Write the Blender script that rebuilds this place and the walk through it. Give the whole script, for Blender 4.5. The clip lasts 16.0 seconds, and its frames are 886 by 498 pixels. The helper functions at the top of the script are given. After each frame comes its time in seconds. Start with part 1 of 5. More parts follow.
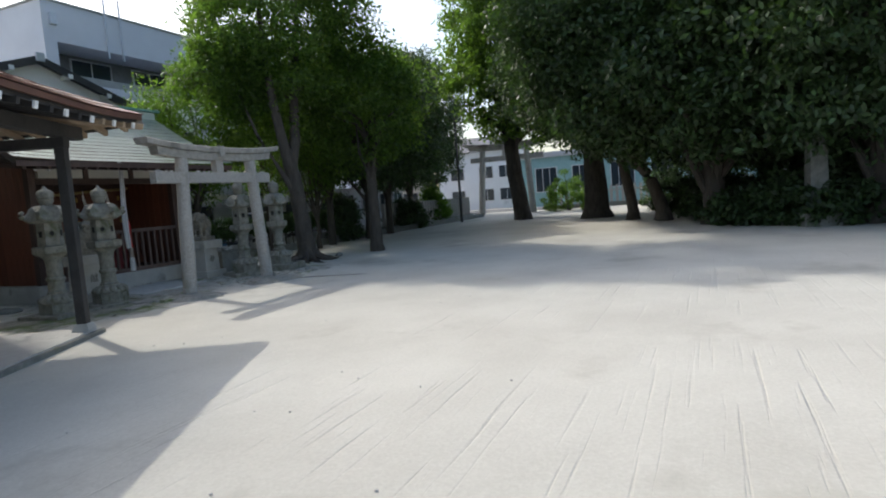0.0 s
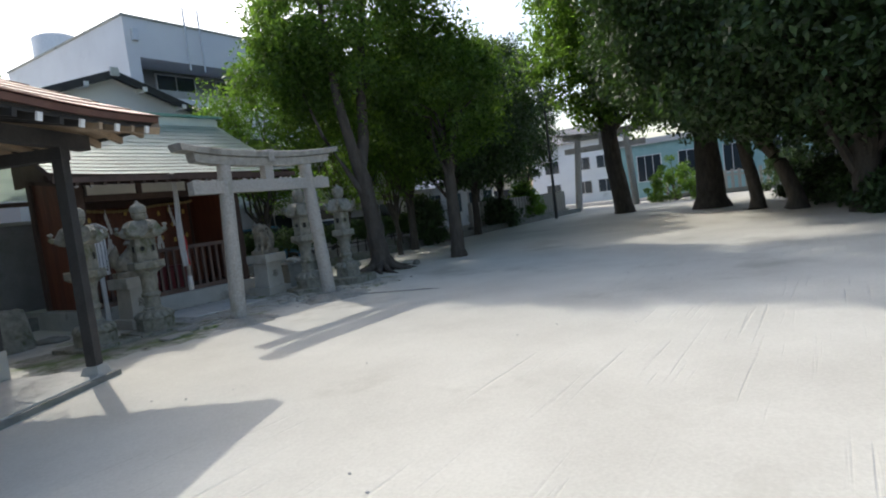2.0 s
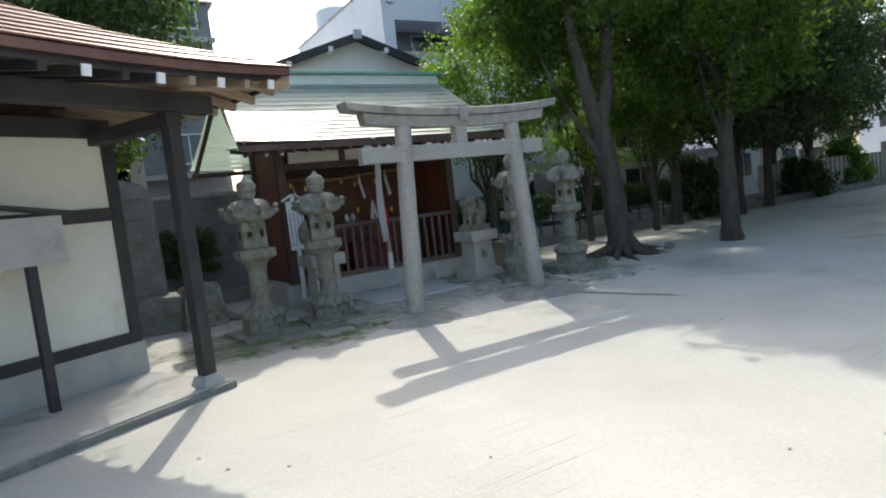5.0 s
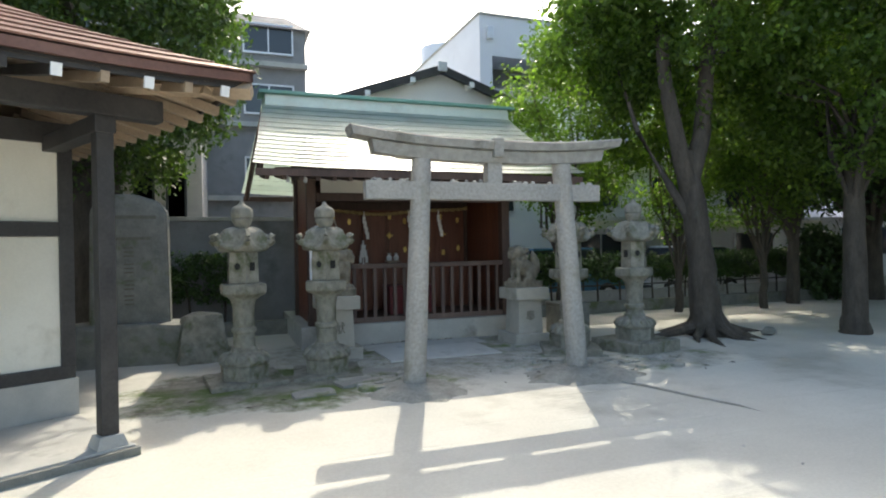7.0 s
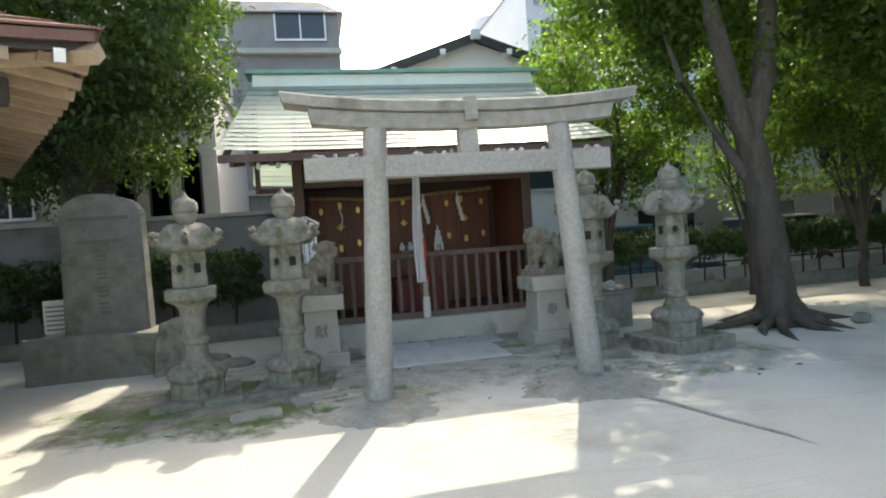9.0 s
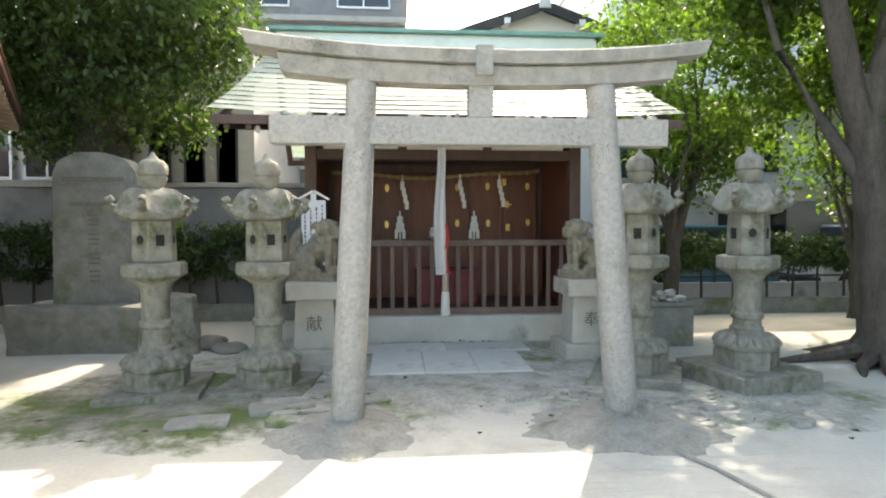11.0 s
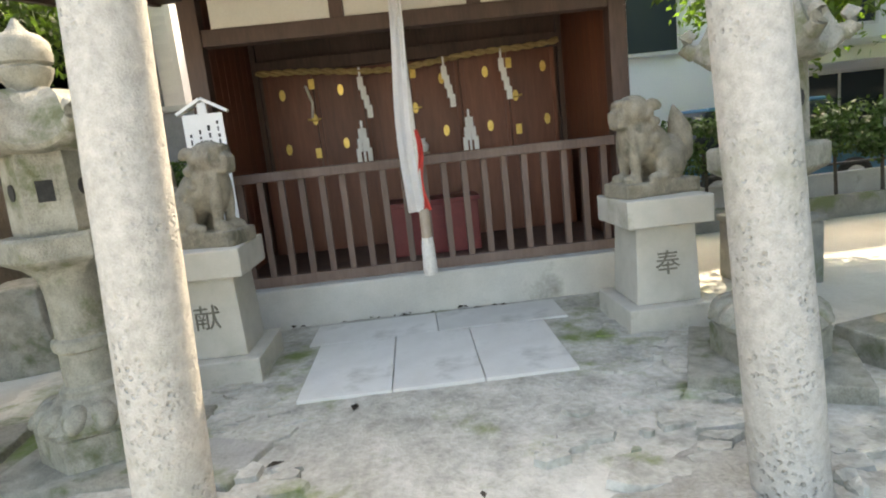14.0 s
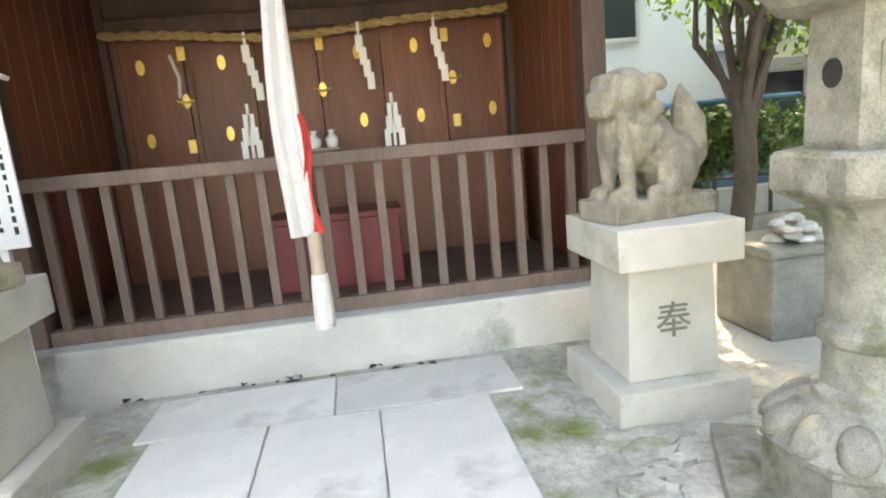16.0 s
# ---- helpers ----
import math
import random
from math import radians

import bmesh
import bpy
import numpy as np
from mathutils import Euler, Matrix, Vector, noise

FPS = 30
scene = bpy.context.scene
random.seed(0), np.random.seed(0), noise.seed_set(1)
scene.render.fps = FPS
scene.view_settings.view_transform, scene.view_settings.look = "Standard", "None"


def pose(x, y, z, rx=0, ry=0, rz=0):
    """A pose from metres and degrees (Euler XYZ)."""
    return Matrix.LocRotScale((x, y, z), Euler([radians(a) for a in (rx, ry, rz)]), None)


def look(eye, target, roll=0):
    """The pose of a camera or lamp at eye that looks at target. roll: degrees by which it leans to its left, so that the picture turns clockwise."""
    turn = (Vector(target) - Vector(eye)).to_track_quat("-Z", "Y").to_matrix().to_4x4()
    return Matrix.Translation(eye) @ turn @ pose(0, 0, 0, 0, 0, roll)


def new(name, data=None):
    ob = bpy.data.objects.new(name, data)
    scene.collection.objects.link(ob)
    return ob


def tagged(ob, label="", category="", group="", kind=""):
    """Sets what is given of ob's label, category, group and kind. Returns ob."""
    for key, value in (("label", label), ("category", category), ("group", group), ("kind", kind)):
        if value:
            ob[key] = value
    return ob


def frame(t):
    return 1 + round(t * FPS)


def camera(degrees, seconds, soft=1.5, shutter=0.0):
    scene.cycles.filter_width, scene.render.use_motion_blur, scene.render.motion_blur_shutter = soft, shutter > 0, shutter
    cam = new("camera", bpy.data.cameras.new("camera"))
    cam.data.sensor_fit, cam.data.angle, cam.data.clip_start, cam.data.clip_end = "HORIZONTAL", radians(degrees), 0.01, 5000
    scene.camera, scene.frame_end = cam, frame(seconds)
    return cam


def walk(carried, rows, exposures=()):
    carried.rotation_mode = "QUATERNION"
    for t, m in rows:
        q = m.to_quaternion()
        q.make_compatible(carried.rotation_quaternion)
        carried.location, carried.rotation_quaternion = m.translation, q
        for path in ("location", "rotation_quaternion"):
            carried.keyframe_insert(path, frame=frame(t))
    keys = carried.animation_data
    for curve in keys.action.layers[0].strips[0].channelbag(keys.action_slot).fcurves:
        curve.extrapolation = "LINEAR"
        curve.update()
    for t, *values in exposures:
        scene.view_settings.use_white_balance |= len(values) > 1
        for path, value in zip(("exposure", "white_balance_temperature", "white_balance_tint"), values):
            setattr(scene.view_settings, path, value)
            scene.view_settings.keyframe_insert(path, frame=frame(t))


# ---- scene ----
cam = camera(73.0, 16.0, soft=2.0)
METRES, EYE, TILT, LEAN, TURN = 14.4, 1.5, -1.2, 0.0, -65.8
ROWS = [
    (0.0, 0.0, 0.0, 0.0, -0.28, -3.63, 4.43),
    (0.5, 0.0007, 0.0365, 0.0017, 2.16, -2.38, 5.23),
    (1.0, 0.007, 0.0706, 0.0028, 4.9, -3.55, 6.41),
    (1.5, 0.0123, 0.1071, 0.0048, 5.0, -3.55, 8.79),
    (2.0, 0.0197, 0.1402, 0.0051, 9.0, -3.03, 6.86),
    (2.5, 0.0265, 0.1765, 0.0063, 8.35, -1.31, 5.83),
    (3.0, 0.0283, 0.2121, 0.0067, 9.0, -2.25, 5.43),
    (3.5, 0.0248, 0.2457, 0.0099, 20.17, -0.84, 7.88),
    (4.0, 0.023, 0.278, 0.0108, 26.28, -0.79, 8.54),
    (4.5, 0.0248, 0.3104, 0.0121, 30.88, -3.22, 5.32),
    (5.0, 0.0223, 0.3417, 0.0153, 35.06, -3.9, 5.83),
    (7.5, 0.0201, 0.5041, 0.0194, 46.46, 0.88, -0.27),
    (8.0, 0.0181, 0.5362, 0.0194, 46.66, -0.0, 0.93),
    (8.5, 0.0166, 0.5672, 0.0193, 49.78, -0.14, 2.06),
    (9.0, 0.0106, 0.5968, 0.0189, 53.86, -0.66, 2.91),
    (9.5, 0.0029, 0.6246, 0.0189, 55.9, -1.03, 1.55),
    (12.0, -0.0718, 0.7192, 0.0171, 63.7, -3.45, -0.05),
    (12.5, -0.0958, 0.7412, 0.0148, 63.97, -4.70, 0.94),
    (13.0, -0.1264, 0.7602, 0.0138, 60.68, -5.95, 3.06),
    (13.5, -0.1570, 0.7809, 0.0119, 63.78, -8.25, 2.48),
    (14.0, -0.1899, 0.7974, 0.0129, 62.72, -9.58, 5.06),
    (14.5, -0.2133, 0.8163, 0.0126, 63.1, -8.63, 3.97),
    (15.0, -0.2345, 0.8299, 0.0118, 63.79, -8.37, 6.36),
    (15.5, -0.2579, 0.8454, 0.0116, 60.78, -8.84, 5.82),
    (16.0, -0.2752, 0.8589, 0.0114, 57.3, -10.4, 4.0),
]
BASE = pose(-9.444, -9.037, EYE, 0, 0, TURN) @ pose(0, 0, 0, TILT, LEAN, 0)
walk(cam, [(t, BASE @ pose(METRES * x, METRES * y, METRES * z, 90 + pitch, roll, yaw)) for t, x, y, z, yaw, pitch, roll in ROWS],
     [(0, 0.30, 6500, 8), (3, 0.52, 6500, 8), (5, 0.82, 6650, 6), (8, 1.35, 7300, 6), (9.5, 1.62, 7600, 6), (12.0, 2.33, 8200, 8), (14, 2.66, 8700, 10), (16, 3.62, 9300, 12)])

# ---- world, sun, exposure ----
world = bpy.data.worlds.new("sky")
scene.world = world
world.use_nodes = True
SUN_EL, SUN_DIR = radians(43.5), Vector((0.37, 0.93, 0)).normalized()
sky = world.node_tree.nodes.new("ShaderNodeTexSky")
sky.sky_type, sky.sun_disc, sky.sun_elevation = "NISHITA", False, SUN_EL
sky.sun_rotation = math.atan2(SUN_DIR.x, SUN_DIR.y)
sky.dust_density, sky.ozone_density = 3.2, 1.0
back = world.node_tree.nodes["Background"]
back.inputs[1].default_value = 0.2
world.node_tree.links.new(sky.outputs[0], back.inputs[0])
sun_data = bpy.data.lights.new("sun", "SUN")
sun_data.energy, sun_data.angle, sun_data.color = 2.0, radians(0.6), (1.0, 0.96, 0.90)
sun = new("sun", sun_data)
sun.matrix_world = look(SUN_DIR * 40 * math.cos(SUN_EL) + Vector((0, 0, 40 * math.sin(SUN_EL))), (0, 0, 0))


# ---- materials ----
def mat(name, a, b, rough=0.8, scale=6.0, fine=60.0, bump=0.3, metal=0.0, stain=None, stain_scale=1.2, stain_at=0.55,
        stretch=(1, 1, 1), vary=0.0, leafy=0.0, spec=0.5):
    """Two colours mixed by coarse and fine noise, with fine relief and an optional stain colour in blotches."""
    m = bpy.data.materials.new(name)
    m.use_nodes = True
    nt = m.node_tree
    n, ln = nt.nodes, nt.links
    p = n["Principled BSDF"]
    p.inputs["Roughness"].default_value, p.inputs["Metallic"].default_value = rough, metal
    p.inputs["Specular IOR Level"].default_value = spec
    tc, mp = n.new("ShaderNodeTexCoord"), n.new("ShaderNodeMapping")
    mp.inputs["Scale"].default_value = stretch
    ln.new(tc.outputs["Object"], mp.inputs[0])

    def noisy(s, detail, rough_n=0.6):
        t = n.new("ShaderNodeTexNoise")
        t.inputs["Scale"].default_value, t.inputs["Detail"].default_value, t.inputs["Roughness"].default_value = s, detail, rough_n
        ln.new(mp.outputs[0], t.inputs["Vector"])
        return t
    big, small = noisy(scale, 5), noisy(fine, 3)
    add = n.new("ShaderNodeMath"); add.operation = "MULTIPLY_ADD"
    ln.new(small.outputs[0], add.inputs[0]); add.inputs[1].default_value = 0.55
    ln.new(big.outputs[0], add.inputs[2])
    ramp = n.new("ShaderNodeValToRGB")
    ramp.color_ramp.elements[0].position, ramp.color_ramp.elements[1].position = 0.55, 1.0
    ramp.color_ramp.elements[0].color, ramp.color_ramp.elements[1].color = (*a, 1), (*b, 1)
    ln.new(add.outputs[0], ramp.inputs[0])
    col = ramp.outputs[0]
    if stain:
        st = noisy(stain_scale, 6, 0.65)
        sr = n.new("ShaderNodeValToRGB")
        sr.color_ramp.elements[0].position, sr.color_ramp.elements[1].position = stain_at, stain_at + 0.12
        ln.new(st.outputs[0], sr.inputs[0])
        mx = n.new("ShaderNodeMix"); mx.data_type = "RGBA"
        ln.new(sr.outputs[0], mx.inputs[0]); ln.new(col, mx.inputs[6]); mx.inputs[7].default_value = (*stain, 1)
        col = mx.outputs[2]
    if vary or leafy:
        rnd = n.new("ShaderNodeNewGeometry" if leafy else "ShaderNodeObjectInfo")
        hsv = n.new("ShaderNodeHueSaturation")
        mr = n.new("ShaderNodeMapRange")
        k = vary or 0.45
        mr.inputs[3].default_value, mr.inputs[4].default_value = 1 - k, 1 + k
        ln.new(rnd.outputs["Random Per Island" if leafy else "Random"], mr.inputs[0])
        ln.new(mr.outputs[0], hsv.inputs["Value"]); ln.new(col, hsv.inputs["Color"])
        col = hsv.outputs[0]
    ln.new(col, p.inputs["Base Color"])
    if bump:
        bp = n.new("ShaderNodeBump")
        bp.inputs["Strength"].default_value, bp.inputs["Distance"].default_value = bump, 0.02
        ln.new(add.outputs[0], bp.inputs["Height"]); ln.new(bp.outputs[0], p.inputs["Normal"])
    if leafy:
        tr, ms = n.new("ShaderNodeBsdfTranslucent"), n.new("ShaderNodeMixShader")
        gain = n.new("ShaderNodeMix"); gain.data_type, gain.blend_type = "RGBA", "MULTIPLY"
        gain.inputs[0].default_value, gain.inputs[7].default_value = 1.0, (1.55, 1.8, 0.72, 1)
        ln.new(col, gain.inputs[6]); ln.new(gain.outputs[2], tr.inputs[0])
        ms.inputs[0].default_value = leafy
        ln.new(p.outputs[0], ms.inputs[1]); ln.new(tr.outputs[0], ms.inputs[2])
        ln.new(ms.outputs[0], n["Material Output"].inputs[0])
    return m


def sand_material():
    """Pale raked sand: soft blotches, grains and faint wheel marks along one way."""
    m = mat("pale_sand", (0.47, 0.455, 0.40), (0.60, 0.585, 0.52), 0.95, 0.5, 40, 0.25, stain=(0.40, 0.385, 0.33), stain_scale=0.35, stain_at=0.56, spec=0.2)
    n, ln = m.node_tree.nodes, m.node_tree.links
    tc = n.new("ShaderNodeTexCoord"); mp = n.new("ShaderNodeMapping")
    mp.inputs["Rotation"].default_value = (0, 0, radians(-22)); mp.inputs["Scale"].default_value = (0.3, 11.0, 1)
    ln.new(tc.outputs["Object"], mp.inputs[0])
    t = n.new("ShaderNodeTexNoise"); t.inputs["Scale"].default_value, t.inputs["Detail"].default_value = 1.6, 4
    ln.new(mp.outputs[0], t.inputs["Vector"])
    r = n.new("ShaderNodeValToRGB")
    r.color_ramp.elements[0].position, r.color_ramp.elements[1].position = 0.58, 0.74
    ln.new(t.outputs[0], r.inputs[0])
    old = [x for x in n if x.bl_idname == "ShaderNodeBump"][0]
    b2 = n.new("ShaderNodeBump"); b2.inputs["Strength"].default_value, b2.inputs["Distance"].default_value, b2.invert = 0.55, 0.03, True
    wide = n.new("ShaderNodeTexNoise"); wide.inputs["Scale"].default_value = 0.45
    ln.new(tc.outputs["Object"], wide.inputs["Vector"])
    gate = n.new("ShaderNodeMapRange")
    gate.inputs[1].default_value, gate.inputs[2].default_value = 0.42, 0.62
    ln.new(wide.outputs[0], gate.inputs[0])
    both = n.new("ShaderNodeMath"); both.operation = "MULTIPLY"
    ln.new(r.outputs[0], both.inputs[0]); ln.new(gate.outputs[0], both.inputs[1])
    ln.new(both.outputs[0], b2.inputs["Height"]); ln.new(old.outputs[0], b2.inputs["Normal"])
    ln.new(b2.outputs[0], n["Principled BSDF"].inputs["Normal"])
    return m


SAND = sand_material()
GRANITE = mat("weathered_granite", (0.31, 0.298, 0.27), (0.47, 0.448, 0.41), 0.85, 26, 150, 0.5, stain=(0.27, 0.265, 0.215), stain_scale=2.2, stain_at=0.58)


def pitted(m, size, depth, amount):
    """Adds small pits to a stone's relief, in uneven patches."""
    n, ln = m.node_tree.nodes, m.node_tree.links
    tc = n.new("ShaderNodeTexCoord")
    vor = n.new("ShaderNodeTexVoronoi"); vor.inputs["Scale"].default_value = size
    warp = n.new("ShaderNodeTexNoise"); warp.inputs["Scale"].default_value, warp.inputs["Detail"].default_value = 3.0, 4
    for t in (vor, warp):
        ln.new(tc.outputs["Object"], t.inputs["Vector"])
    pit = n.new("ShaderNodeMapRange")
    pit.inputs[1].default_value, pit.inputs[2].default_value = 0.10, 0.42
    ln.new(vor.outputs["Distance"], pit.inputs[0])
    gate = n.new("ShaderNodeMapRange")
    gate.inputs[1].default_value, gate.inputs[2].default_value, gate.inputs[3].default_value, gate.inputs[4].default_value = 0.40, 0.62, 0.0, amount
    ln.new(warp.outputs[0], gate.inputs[0])
    old = [x for x in n if x.bl_idname == "ShaderNodeBump"][0]
    bp = n.new("ShaderNodeBump"); bp.inputs["Distance"].default_value = depth
    ln.new(gate.outputs[0], bp.inputs["Strength"]); ln.new(pit.outputs[0], bp.inputs["Height"])
    ln.new(old.outputs[0], bp.inputs["Normal"]); ln.new(bp.outputs[0], n["Principled BSDF"].inputs["Normal"])
    return m


pitted(GRANITE, 42, 0.012, 1.0)
LINTEL_STONE = pitted(mat("dark_weathered_granite", (0.26, 0.25, 0.22), (0.42, 0.40, 0.36), 0.88, 9, 130, 0.5, stain=(0.17, 0.16, 0.135), stain_scale=1.7, stain_at=0.55), 42, 0.012, 0.8)
PEDESTAL_STONE = mat("smooth_pale_granite", (0.41, 0.395, 0.345), (0.50, 0.48, 0.425), 0.85, 7, 160, 0.25, stain=(0.31, 0.295, 0.235), stain_scale=2.4, stain_at=0.57)
LANTERN_STONE = mat("lichen_grey_stone", (0.155, 0.15, 0.122), (0.32, 0.31, 0.262), 0.88, 9, 110, 0.6, stain=(0.105, 0.115, 0.06), stain_scale=3.4, stain_at=0.53)
pitted(LANTERN_STONE, 60, 0.006, 0.6)
STATUE_STONE = mat("brown_sandstone", (0.17, 0.15, 0.112), (0.335, 0.30, 0.235), 0.88, 9, 90, 0.8, stain=(0.11, 0.102, 0.075), stain_scale=4, stain_at=0.55)
DARK_STONE = mat("dark_mossy_stone", (0.15, 0.15, 0.135), (0.26, 0.26, 0.23), 0.9, 5, 70, 0.6, stain=(0.12, 0.14, 0.07), stain_scale=2.0)
CUT = mat("carved_groove", (0.13, 0.122, 0.10), (0.18, 0.17, 0.14), 0.9, 20, 100, 0.2)
# near-black colour stands in for the shade inside openings
CAVITY_SHADE = mat("painted_cavity_shade", (0.012, 0.012, 0.012), (0.03, 0.03, 0.028), 0.95, 20, 100, 0.1)
CONCRETE = mat("aged_concrete", (0.36, 0.355, 0.33), (0.48, 0.475, 0.44), 0.9, 3, 90, 0.3, stain=(0.22, 0.215, 0.19), stain_scale=1.6, stain_at=0.6)
PAVE = mat("pale_paving_stone", (0.50, 0.495, 0.46), (0.60, 0.595, 0.56), 0.85, 3, 140, 0.25, stain=(0.40, 0.395, 0.36), stain_scale=2.2, vary=0.06)
APRON = mat("mossy_earth", (0.235, 0.23, 0.195), (0.50, 0.485, 0.43), 0.95, 4.0, 26, 1.2, stain=(0.14, 0.18, 0.055), stain_scale=1.5, stain_at=0.54)
MOSS_EARTH = mat("dark_mossy_earth", (0.135, 0.13, 0.10), (0.32, 0.31, 0.26), 0.95, 3.0, 22, 1.3, stain=(0.10, 0.14, 0.04), stain_scale=1.1, stain_at=0.45)
FLAT_STONE = mat("flat_grey_stone", (0.22, 0.215, 0.195), (0.36, 0.35, 0.32), 0.92, 4, 60, 0.5, stain=(0.15, 0.17, 0.09), stain_scale=2.5, stain_at=0.52)
MOUND = mat("packed_earth", (0.225, 0.218, 0.188), (0.40, 0.39, 0.345), 0.95, 6, 40, 1.2, stain=(0.18, 0.175, 0.14), stain_scale=3)


def sandy_rim(m):
    """Earth thinning out into pale sand towards the ragged rim of its patch."""
    n, ln = m.node_tree.nodes, m.node_tree.links
    at, tc, t = n.new("ShaderNodeAttribute"), n.new("ShaderNodeTexCoord"), n.new("ShaderNodeTexNoise")
    at.attribute_name = "reach"
    t.inputs["Scale"].default_value, t.inputs["Detail"].default_value, t.inputs["Roughness"].default_value = 5.0, 7, 0.7
    ln.new(tc.outputs["Object"], t.inputs["Vector"])
    add = n.new("ShaderNodeMath"); add.operation = "MULTIPLY_ADD"
    ln.new(t.outputs[0], add.inputs[0]); add.inputs[1].default_value = 0.9
    ln.new(at.outputs["Fac"], add.inputs[2])
    mr = n.new("ShaderNodeMapRange")
    mr.inputs[1].default_value, mr.inputs[2].default_value = 1.12, 1.36
    ln.new(add.outputs[0], mr.inputs[0])
    mx = n.new("ShaderNodeMix"); mx.data_type = "RGBA"
    p = n["Principled BSDF"]
    ln.new(mr.outputs[0], mx.inputs[0]); ln.new(p.inputs["Base Color"].links[0].from_socket, mx.inputs[6])
    mx.inputs[7].default_value = (0.53, 0.515, 0.455, 1)
    ln.new(mx.outputs[2], p.inputs["Base Color"])


for m_ in (APRON, MOSS_EARTH):
    sandy_rim(m_)
RED_WOOD = mat("red_brown_boards", (0.115, 0.036, 0.019), (0.215, 0.076, 0.040), 0.5, 2.5, 30, 0.12, stretch=(1, 1, 0.12), vary=0.15)
DARK_WOOD = mat("dark_stained_timber", (0.055, 0.032, 0.024), (0.115, 0.070, 0.052), 0.65, 3, 40, 0.2, stretch=(1, 1, 0.15), vary=0.1)
RAIL_WOOD = mat("weathered_brown_rail", (0.095, 0.062, 0.050), (0.165, 0.115, 0.095), 0.7, 3, 45, 0.2, stretch=(1, 1, 0.15), vary=0.12)
BLACK_WOOD = mat("blackened_timber", (0.022, 0.021, 0.022), (0.055, 0.052, 0.05), 0.6, 3, 40, 0.2)
RAFTER = mat("bare_wood_rafter", (0.25, 0.185, 0.125), (0.38, 0.29, 0.20), 0.7, 3, 40, 0.2, vary=0.12)
PLASTER = mat("cream_plaster", (0.66, 0.635, 0.55), (0.76, 0.735, 0.65), 0.85, 1.2, 60, 0.08, stain=(0.56, 0.53, 0.44), stain_scale=0.9, stain_at=0.6)
WHITE = mat("white_render", (0.72, 0.72, 0.74), (0.80, 0.80, 0.82), 0.8, 0.6, 30, 0.05, stain=(0.62, 0.62, 0.64), stain_scale=0.5, stain_at=0.6)
TILE_WALL = mat("beige_tile_wall", (0.50, 0.47, 0.44), (0.60, 0.57, 0.53), 0.6, 2, 50, 0.1, vary=0.07)
GREY_WALL = mat("grey_rendered_wall", (0.20, 0.20, 0.205), (0.28, 0.28, 0.285), 0.8, 1.5, 50, 0.1, stain=(0.15, 0.15, 0.15), stain_scale=0.8)
GREY_ROOF = mat("grey_roof_tile", (0.10, 0.105, 0.115), (0.17, 0.175, 0.185), 0.55, 3, 40, 0.3)
COPPER = mat("pale_verdigris_copper", (0.55, 0.63, 0.57), (0.65, 0.72, 0.65), 0.42, 3, 30, 0.08, metal=0.15, spec=0.9, stain=(0.52, 0.55, 0.48), stain_scale=1.2, vary=0.05)
COPPER_EDGE = mat("deep_green_copper", (0.13, 0.30, 0.25), (0.22, 0.40, 0.33), 0.5, 4, 40, 0.1, metal=0.2)
BROWN_COPPER = mat("red_brown_copper", (0.17, 0.085, 0.065), (0.26, 0.14, 0.105), 0.45, 3, 30, 0.1, metal=0.3, vary=0.08)
GOLD = mat("brass_fitting", (0.62, 0.42, 0.10), (0.80, 0.58, 0.20), 0.4, 20, 90, 0.1, metal=0.6)
STRAW = mat("straw_rope", (0.32, 0.225, 0.09), (0.48, 0.36, 0.17), 0.9, 20, 90, 0.8)
PAPER = mat("white_paper", (0.80, 0.80, 0.79), (0.86, 0.86, 0.85), 0.8, 10, 60, 0.05)
CLOTH_W = mat("white_cloth", (0.78, 0.77, 0.76), (0.85, 0.84, 0.83), 0.9, 10, 80, 0.1)
CLOTH_R = mat("red_cloth", (0.62, 0.05, 0.045), (0.72, 0.09, 0.075), 0.85, 10, 80, 0.1)
RED_BOX = mat("crimson_lacquer", (0.12, 0.010, 0.014), (0.17, 0.018, 0.022), 0.5, 6, 40, 0.05)
CORD = mat("knotted_white_cord", (0.55, 0.53, 0.50), (0.72, 0.70, 0.66), 0.9, 40, 150, 0.8)
WOOD = mat("plain_grey_wood", (0.27, 0.215, 0.165), (0.38, 0.31, 0.245), 0.7, 4, 50, 0.2)
PORCELAIN = mat("white_porcelain", (0.74, 0.75, 0.76), (0.80, 0.81, 0.82), 0.2, 10, 50, 0.0)
INK = mat("black_ink", (0.02, 0.02, 0.02), (0.04, 0.04, 0.04), 0.7, 30, 90, 0.0)
BARK = mat("grey_brown_bark", (0.042, 0.034, 0.027), (0.10, 0.085, 0.068), 0.95, 7, 45, 1.0, stretch=(1, 1, 0.3), stain=(0.12, 0.12, 0.095), stain_scale=2.5, stain_at=0.6)
LEAF = mat("glossy_green_leaf", (0.07, 0.12, 0.030), (0.125, 0.185, 0.05), 0.42, 3, 20, 0.0, leafy=0.66)
LEAF_MID = mat("mid_green_leaf", (0.042, 0.078, 0.024), (0.078, 0.12, 0.036), 0.5, 3, 20, 0.0, leafy=0.42)
LEAF_DARK = mat("deep_green_leaf", (0.030, 0.060, 0.021), (0.058, 0.098, 0.034), 0.5, 3, 20, 0.0, leafy=0.25)
LEAF_HEDGE = mat("hedge_leaf", (0.035, 0.075, 0.022), (0.065, 0.115, 0.034), 0.5, 3, 20, 0.0, leafy=0.25)
